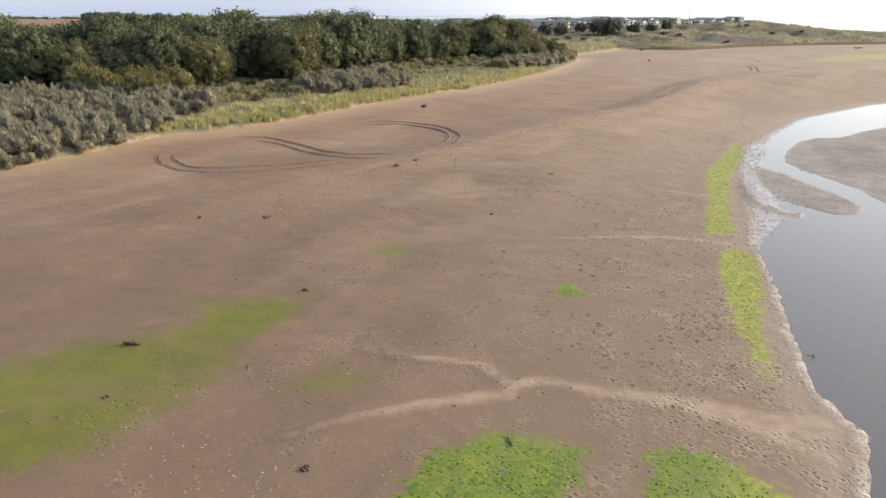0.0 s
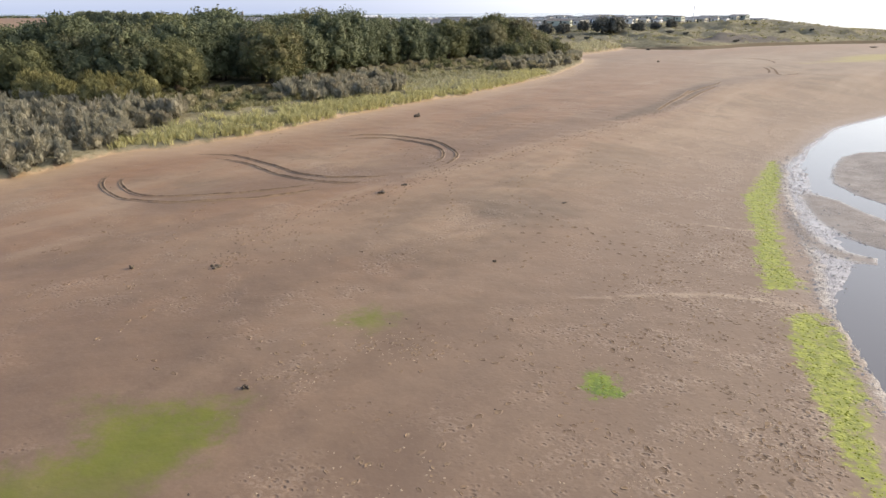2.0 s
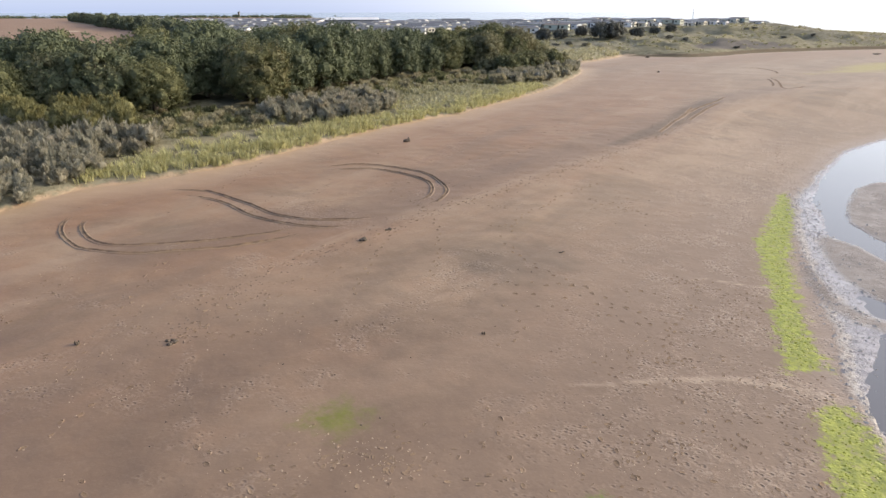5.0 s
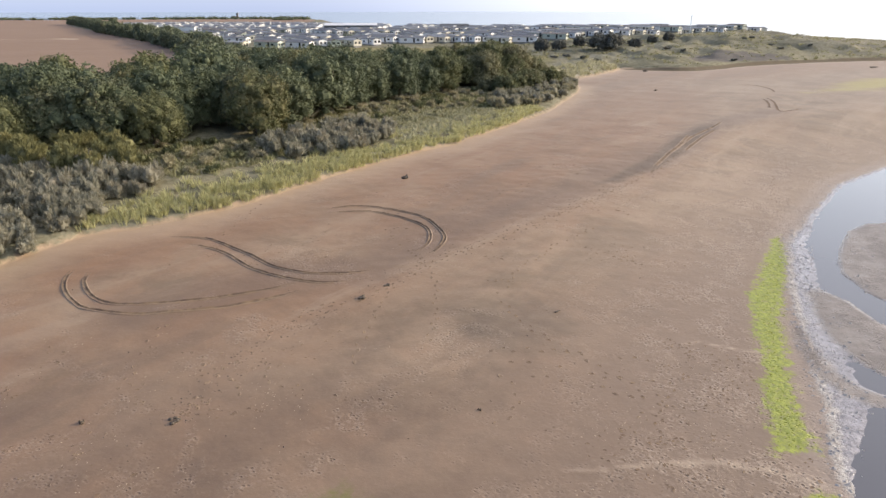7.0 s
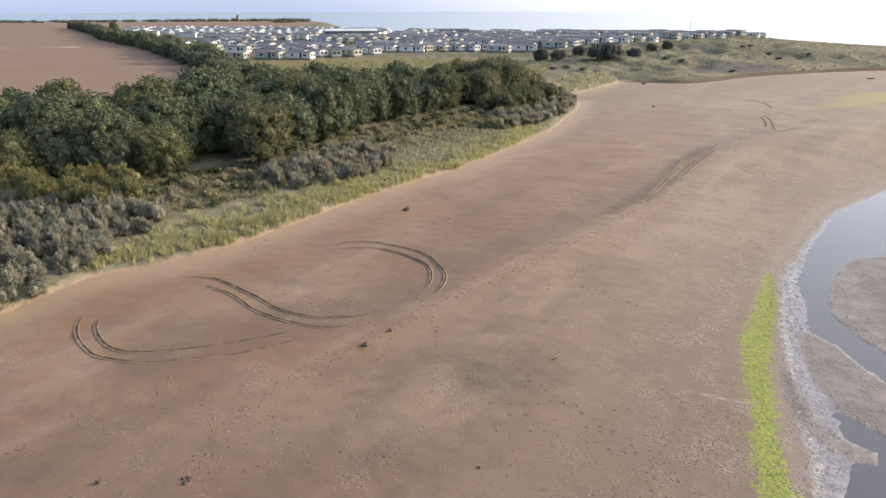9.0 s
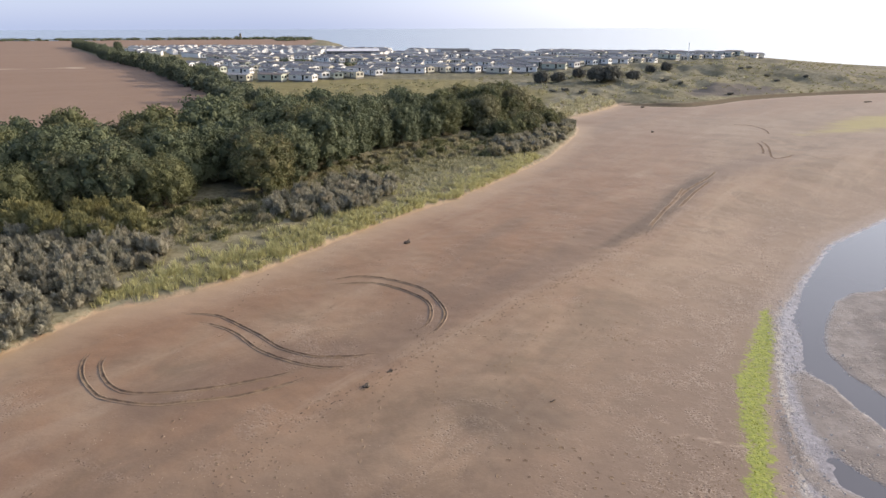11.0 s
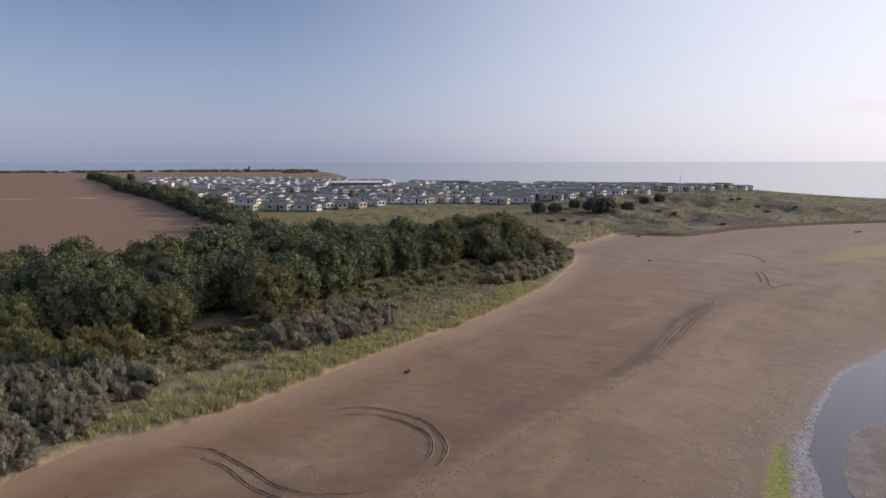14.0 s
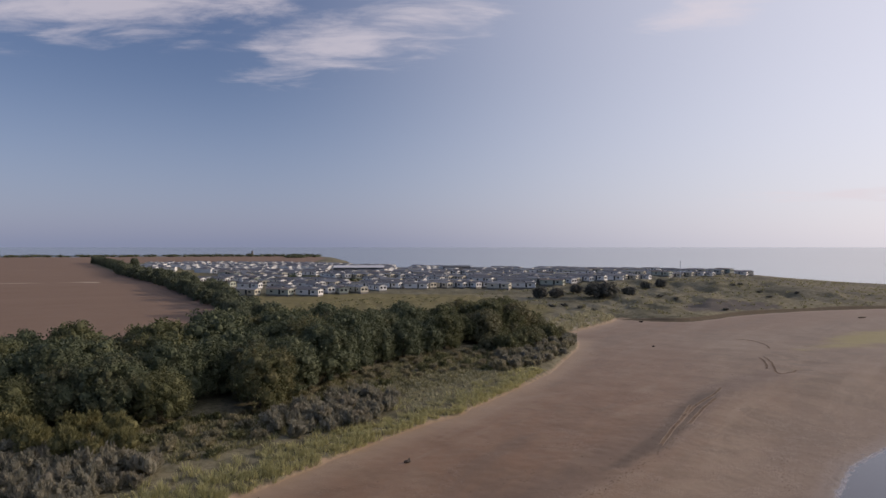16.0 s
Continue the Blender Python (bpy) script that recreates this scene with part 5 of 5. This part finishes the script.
TRAILS_FAR = [[(4.1, 52.2), (9.5, 52.2), (14.4, 51.6)], [(5.4, 51.1), (8.1, 50.3), (12.1, 49.4), (13.9, 49.4)], [(6.4, 49.6), (9.6, 48.8), (12.1, 47.2)], [(14.4, 49.2), (12.3, 45.3), (11.4, 43)], [(4.8, 49.5), (5.3, 46.9), (3.6, 44.4)],
              [(-12.4, 45.0), (-11.0, 50.6), (-7.8, 57.2), (-4.7, 58.5), (1.0, 65.8)], [(-9.1, 50.7), (-8.5, 48.3), (-8.1, 46.6)], [(-13.7, 51.8), (-11.5, 49.2), (-9.3, 47.7)], [(-15, 36.1), (-13.6, 39.6), (-12, 41.5)],
              [(1, 65.8), (8, 72.5), (17.2, 82.9), (27.4, 95.7), (33.8, 106.4)], [(42.2, 97.0), (39.3, 91.2), (37.2, 86.0)]]


def trail_points(seed):
    """Footprints: long lines of steps, and trampled places."""
    r = np.random.RandomState(seed)
    pts = []
    lines = [curve_through(q, 0.72) for q in TRAILS_NEAR + TRAILS_FAR]
    for k in range(9):
        x, y, a = r.uniform(-22, 16), r.uniform(20, 72), r.uniform(0, 3.14)
        walked = []
        for n in range(r.randint(10, 34)):
            a += r.normal(0, 0.09)
            x, y = x + 0.72 * math.cos(a), y + 0.72 * math.sin(a)
            walked.append((x, y))
        lines.append(np.array(walked))
    for line in lines:
        d = np.gradient(line, axis=0)
        for k, ((x, y), (dx, dy)) in enumerate(zip(line, d)):
            a, s = math.atan2(dy, dx), 0.13 if k % 2 else -0.13
            if r.uniform() < 0.88:
                pts.append((x - s * math.sin(a) + r.normal(0, 0.06), y + s * math.cos(a) + r.normal(0, 0.06), a + r.normal(0, 0.15), r.uniform(0.085, 0.125)))
    places = ((10, 27.5, 3, 2.5, 40), (12, 30.5, 1.8, 2, 20), (14, 39, 2.2, 3.2, 34), (17, 51, 1.6, 3, 24), (9.3, 37, 2, 1.5, 14), (-1.5, 36.6, 1.6, 0.7, 16), (-5, 34, 1.5, 1, 7), (-14.7, 43.8, 3, 2, 9), (-9.5, 49, 3, 2.5, 16),
              (-23, 50, 4, 3, 12), (-10, 67, 3, 1.5, 10), (1, 68, 3, 3, 12), (17, 68, 3, 2, 10), (-4, 19.5, 3, 1.4, 12), (-1, 27, 2, 2, 12), (12, 45, 2, 2, 12), (10, 84, 5, 5, 14))
    for x, y, sx, sy, n in places:
        for k in range(n):
            cx, cy, a = x + r.normal(0, sx), y + r.normal(0, sy), r.uniform(0, 3.14)
            for q in range(r.randint(3, 13)):
                u, w = r.normal(0, 0.8), r.normal(0, 0.28)
                pts.append((cx + u * math.cos(a) - w * math.sin(a), cy + u * math.sin(a) + w * math.cos(a), a + r.normal(0, 0.5), r.choice((0.025, 0.035, 0.05, 0.065, 0.085))))
    t = np.array(pts)
    keep = (near_line(t[:, 0], t[:, 1], SHORE) > 1.0) & (near_line(t[:, 0], t[:, 1], EDGE) < -1.0) & (t[:, 1] > 14) & (np.max([in_area(t[:, 0], t[:, 1], a) for a in DENSE], 0) < 0)
    return t[keep]


def build_prints():
    p = trail_points(55)
    r = np.random.RandomState(56)
    n, seg = len(p), 7
    rings = [(0.0, 0.0), (0.7, 0.02), (1.1, 0.2), (1.8, -0.05)]
    push = r.uniform(0, 6.28, n)
    vs = []
    for q, h in rings:
        for j in range(seg if q else 1):
            a = 6.2832 * j / seg
            u, w = q * p[:, 3] * 1.25 * np.cos(a) * r.uniform(0.8, 1.2, n), q * p[:, 3] * 0.72 * np.sin(a) * r.uniform(0.8, 1.2, n)
            x, y = p[:, 0] + u * np.cos(p[:, 2]) - w * np.sin(p[:, 2]), p[:, 1] + u * np.sin(p[:, 2]) + w * np.cos(p[:, 2])
            vs.append(np.stack([x, y, surface(x, y) + 0.002 + h * p[:, 3] * (0.25 + np.clip(np.cos(a - push), 0, 1)) * r.uniform(0.6, 1.2, n) - (0.006 if q > 1.5 else 0)], 1))
    v = np.stack(vs, 1).reshape(-1, 3)
    k = 1 + 3 * seg
    base = (np.arange(n) * k)[:, None]
    f, mi = [], []
    for j in range(seg):
        l = (j + 1) % seg
        f.append(base + np.array([[0, 1 + j, 1 + l, 1 + l]])), mi.append(1)
        f.append(base + np.array([[1 + j, 1 + seg + j, 1 + seg + l, 1 + l]])), mi.append(1)
        f.append(base + np.array([[1 + seg + j, 1 + 2 * seg + j, 1 + 2 * seg + l, 1 + seg + l]])), mi.append(0)
    me = bpy.data.meshes.new("footprints")
    floors = [tuple(q) for g in f[0::3] for q in g[:, :3].tolist()]
    me.from_pydata(v.tolist(), [], floors + [tuple(q) for i, g in enumerate(f) if i % 3 for q in g.tolist()])
    mark_fields(me, v[:, 0], v[:, 1])
    me.materials.append(GROUND), me.materials.append(SAND_TROD)
    me.polygons.foreach_set("material_index", np.concatenate([np.full(len(floors), 1, np.int32)] + [np.full(n, m, np.int32) for i, m in enumerate(mi) if i % 3]))
    tagged(new("footprints", me), "old footprints and scuffs trodden into the sand", "footprints", kind="stuff")


build_prints()


def lumps(name, label, category, pts, sizes, mat, seed, flat=0.55):
    """Small faceted clods, joined."""
    r = np.random.RandomState(seed)
    pts, n = np.asarray(pts), len(pts)
    z = surface(pts[:, 0], pts[:, 1])
    shape = [(1, 0, 0), (0.3, 0.95, 0), (-0.8, 0.6, 0), (-0.8, -0.6, 0), (0.3, -0.95, 0), (0.1, 0.1, 1), (0, 0, -0.6)]
    vs = []
    for x, y, h in shape:
        a = r.uniform(-0.3, 0.3, n)
        vs.append(np.stack([pts[:, 0] + sizes * (x + a), pts[:, 1] + sizes * (y - a), z + sizes * flat * h * r.uniform(0.7, 1.3, n)], 1))
    v = np.stack(vs, 1).reshape(-1, 3)
    base = (np.arange(n) * len(shape))[:, None]
    f = np.concatenate([base + np.array([[j, (j + 1) % 5, 5]]) for j in range(5)] + [base + np.array([[(j + 1) % 5, j, 6]]) for j in range(5)])
    me = mesh_from(name, v, f)
    me.materials.append(mat)
    return tagged(new(name, me), label, category, kind="stuff")


r5 = np.random.RandomState(77)
x, y = r5.uniform(11, 60, 80000), r5.uniform(14, 100, 80000)
d, b = near_line(x, y, SHORE), bars(x, y)
chance = np.where(d > -0.2, np.interp(d, [-0.2, 0.0, 0.35, 0.7], [0.8, 0.7, 0.25, 0.0]), np.where(np.abs(b) < 0.5, 0.22, np.where(b > 0, 0.05, np.where((d > -2.2) & (y > 36), 0.3, 0.0))))
ok = r5.uniform(0, 1, 80000) < chance * np.interp(y, [62, 84], [1.0, 0.08])
lumps("silt_clods", "pale crusted silt clods along the creek edge", "silt", np.stack([x[ok], y[ok]], 1), r5.choice((0.025, 0.035, 0.05, 0.08), ok.sum()) * np.interp(y[ok], [25, 45], [0.8, 1.5]), SILT, 78)
MAT_WEED = plain_material("weed_mat", (0.05, 0.105, 0.006), (0.145, 0.22, 0.012), 6.0, 0.8, 0.06)
STRIP_WEED = plain_material("shore_weed", (0.12, 0.145, 0.016), (0.27, 0.28, 0.034), 6.0, 0.8, 0.06)
x, y = r5.uniform(-2, 34, 46000), r5.uniform(14, 76, 46000)
ragged = 0.3 * waves(x, y, 1.4, 9) + 0.2 * waves(x, y, 0.6, 10)
for areas, mat, label in ((DENSE[:2] + DENSE[4:], STRIP_WEED, "yellow-green weed clumps along the creek side"), (DENSE[2:4], MAT_WEED, "low clumps of bright green weed on damp sand")):
    ok = np.max([in_area(x, y, a) for a in areas], 0) + ragged > r5.uniform(0.0, 0.9, len(x))
    lumps("weed_clumps", label, "weed", np.stack([x[ok], y[ok]], 1), r5.choice((0.025, 0.035, 0.05), ok.sum()), mat, 81, 0.45)
PALE_SAND = plain_material("sand_clods", (0.42, 0.32, 0.22), (0.52, 0.41, 0.29), 6.0, 0.9, 0.2)
p = trail_points(58)
lumps("sand_clods", "small dry clods of kicked-up sand", "sand", p[:, :2] + r5.normal(0, 0.12, (len(p), 2)), r5.choice((0.02, 0.03, 0.045), len(p)), PALE_SAND, 82, 0.4)
DEBRIS = plain_material("tide_debris", (0.07, 0.052, 0.04), (0.15, 0.11, 0.08), 8.0, 0.8)
line = curve_through([(-13, 44), (-9.6, 53.3), (-4.4, 59.4), (1.9, 67.3), (13.3, 78.8), (26.8, 96.6), (40, 116)], 0.1)
w = line[r5.randint(0, len(line), 900)] + r5.normal(0, 0.7, (900, 2))
w2 = np.stack([r5.uniform(-28, 24, 260), r5.uniform(17, 100, 260)], 1)
pts = np.concatenate([w, w2])
pts = pts[(near_line(pts[:, 0], pts[:, 1], SHORE) > 1.5) & (near_line(pts[:, 0], pts[:, 1], EDGE) < -1.5)]
lumps("tide_debris", "dark flecks of dried seaweed and grit on the sand", "seaweed", pts, r5.choice((0.02, 0.03, 0.04, 0.055), len(pts)), DEBRIS, 79, 0.7)


# ---- driftwood, stones and weed heaps ----
DRIFT = plain_material("driftwood", (0.05, 0.04, 0.032), (0.13, 0.105, 0.085), 5.0, 0.85, bump=0.5)
WEED = plain_material("seaweed", (0.065, 0.048, 0.032), (0.14, 0.105, 0.072), 9.0, 0.6, bump=0.5)


def tube(points, radii, seed, seg=8):
    """A knotty closed stick through the points."""
    r = np.random.RandomState(seed)
    p = [np.array(q, float) for q in points]
    v, f = [], []
    for i, q in enumerate(p):
        d = p[min(i + 1, len(p) - 1)] - p[max(i - 1, 0)]
        d /= np.linalg.norm(d)
        u = np.cross(d, (0.1, 0.2, 0.97)); u /= np.linalg.norm(u)
        w = np.cross(d, u)
        for j in range(seg):
            a = 6.2832 * j / seg
            v.append(q + radii[i] * r.uniform(0.85, 1.15) * (u * math.cos(a) + w * math.sin(a)))
    for i in range(len(p) - 1):
        for j in range(seg):
            k = (j + 1) % seg
            f.append((i * seg + j, i * seg + k, (i + 1) * seg + k, (i + 1) * seg + j))
    me = bpy.data.meshes.new("stick")
    me.from_pydata([tuple(q) for q in v], [], f + [tuple(range(seg))[::-1], tuple(range(len(v) - seg, len(v)))])
    return me


def make_log(x, y, turn, long, thick, label, branches, seed):
    r = np.random.RandomState(seed)
    root = new("driftwood_log")
    tagged(root, label, "driftwood", "driftwood")
    root.matrix_basis = pose(x, y, ground_z(x, y) + thick * 0.6, 0, 0, turn)
    n = 6
    pts = [(long * (i / (n - 1) - 0.5), r.uniform(-0.06, 0.06) * long, r.uniform(0, 0.05) * long) for i in range(n)]
    part("stem", tube(pts, [thick * v for v in (0.55, 0.9, 1, 0.95, 0.75, 0.4)], seed), DRIFT, root)
    for b in range(branches):
        s = pts[r.randint(1, n - 1)]
        e = (s[0] + r.uniform(-0.3, 0.3) * long, s[1] + r.uniform(-0.3, 0.3) * long, s[2] + r.uniform(0.2, 0.45) * long)
        mid = tuple((a + c) / 2 + r.uniform(-0.03, 0.03) * long for a, c in zip(s, e))
        part("branch", tube([s, mid, e], [thick * 0.5, thick * 0.4, thick * 0.15], seed + b + 1, 6), DRIFT, root)


make_log(-3.3, 88.8, 20, 0.75, 0.2, "dark broken driftwood stump standing up from the sand", 3, 301)
make_log(-13.6, 27.1, -5, 0.8, 0.07, "dark driftwood branch lying in green weed film", 2, 302)
make_log(58.3, 212.5, 10, 1.3, 0.22, "weathered driftwood log below the far dunes", 1, 303)
make_log(47.9, 167, 30, 0.8, 0.16, "short dark driftwood log on open sand", 1, 304)
make_log(131, 224.4, 15, 3.2, 0.2, "long dark driftwood trunk on the far beach", 0, 305)
make_log(15.9, 26.8, -50, 0.6, 0.05, "thin stick lying in shallow creek water", 1, 306)
make_log(2.4, 20.6, 100, 0.6, 0.03, "thin dark stick lying on bright green weed", 0, 307)
make_log(9.0, 57.5, 35, 0.5, 0.05, "small stick lying on open sand", 0, 308)


def make_heap(x, y, wide, tall, label, seed):
    r = np.random.RandomState(seed)
    root = new("seaweed_heap")
    tagged(root, label, "seaweed", "seaweed heaps")
    root.matrix_basis = pose(x, y, ground_z(x, y))
    for k in range(7):
        a, d = r.uniform(0, 6.28), wide * 0.4 * math.sqrt(r.uniform(0, 1))
        v, f = ball(r, (d * math.cos(a), d * math.sin(a), tall * 0.2), (wide * 0.17, wide * 0.14, tall * r.uniform(0.4, 0.9)), 5, 7)
        part("clump", mesh_from("clump", v, f), WEED, root)


for k, (x, y, w, h, text) in enumerate(((-4.5, 59.0, 0.85, 0.13, "dark heap of dried seaweed on the tide line"), (-3.0, 61.0, 0.6, 0.1, "small dark heap of seaweed on the tide line"), (-12.4, 45, 0.8, 0.12, "low scuffed heap of dark weed on sand"),
                                        (-17.0, 44.8, 0.3, 0.2, "small dark clump of weed alone on sand"), (-4.3, 19.0, 0.4, 0.1, "dark clump of weed in a hollow"), (-12.7, 23, 0.25, 0.12, "dark speck of weed on green film"), (-7.2, 33, 0.35, 0.14, "small dark clump of weed at the film's edge"),
                                        (3.2, 46.1, 0.22, 0.12, "tiny dark clump of weed on open sand"))):
    make_heap(x, y, w, h, text, 400 + k)
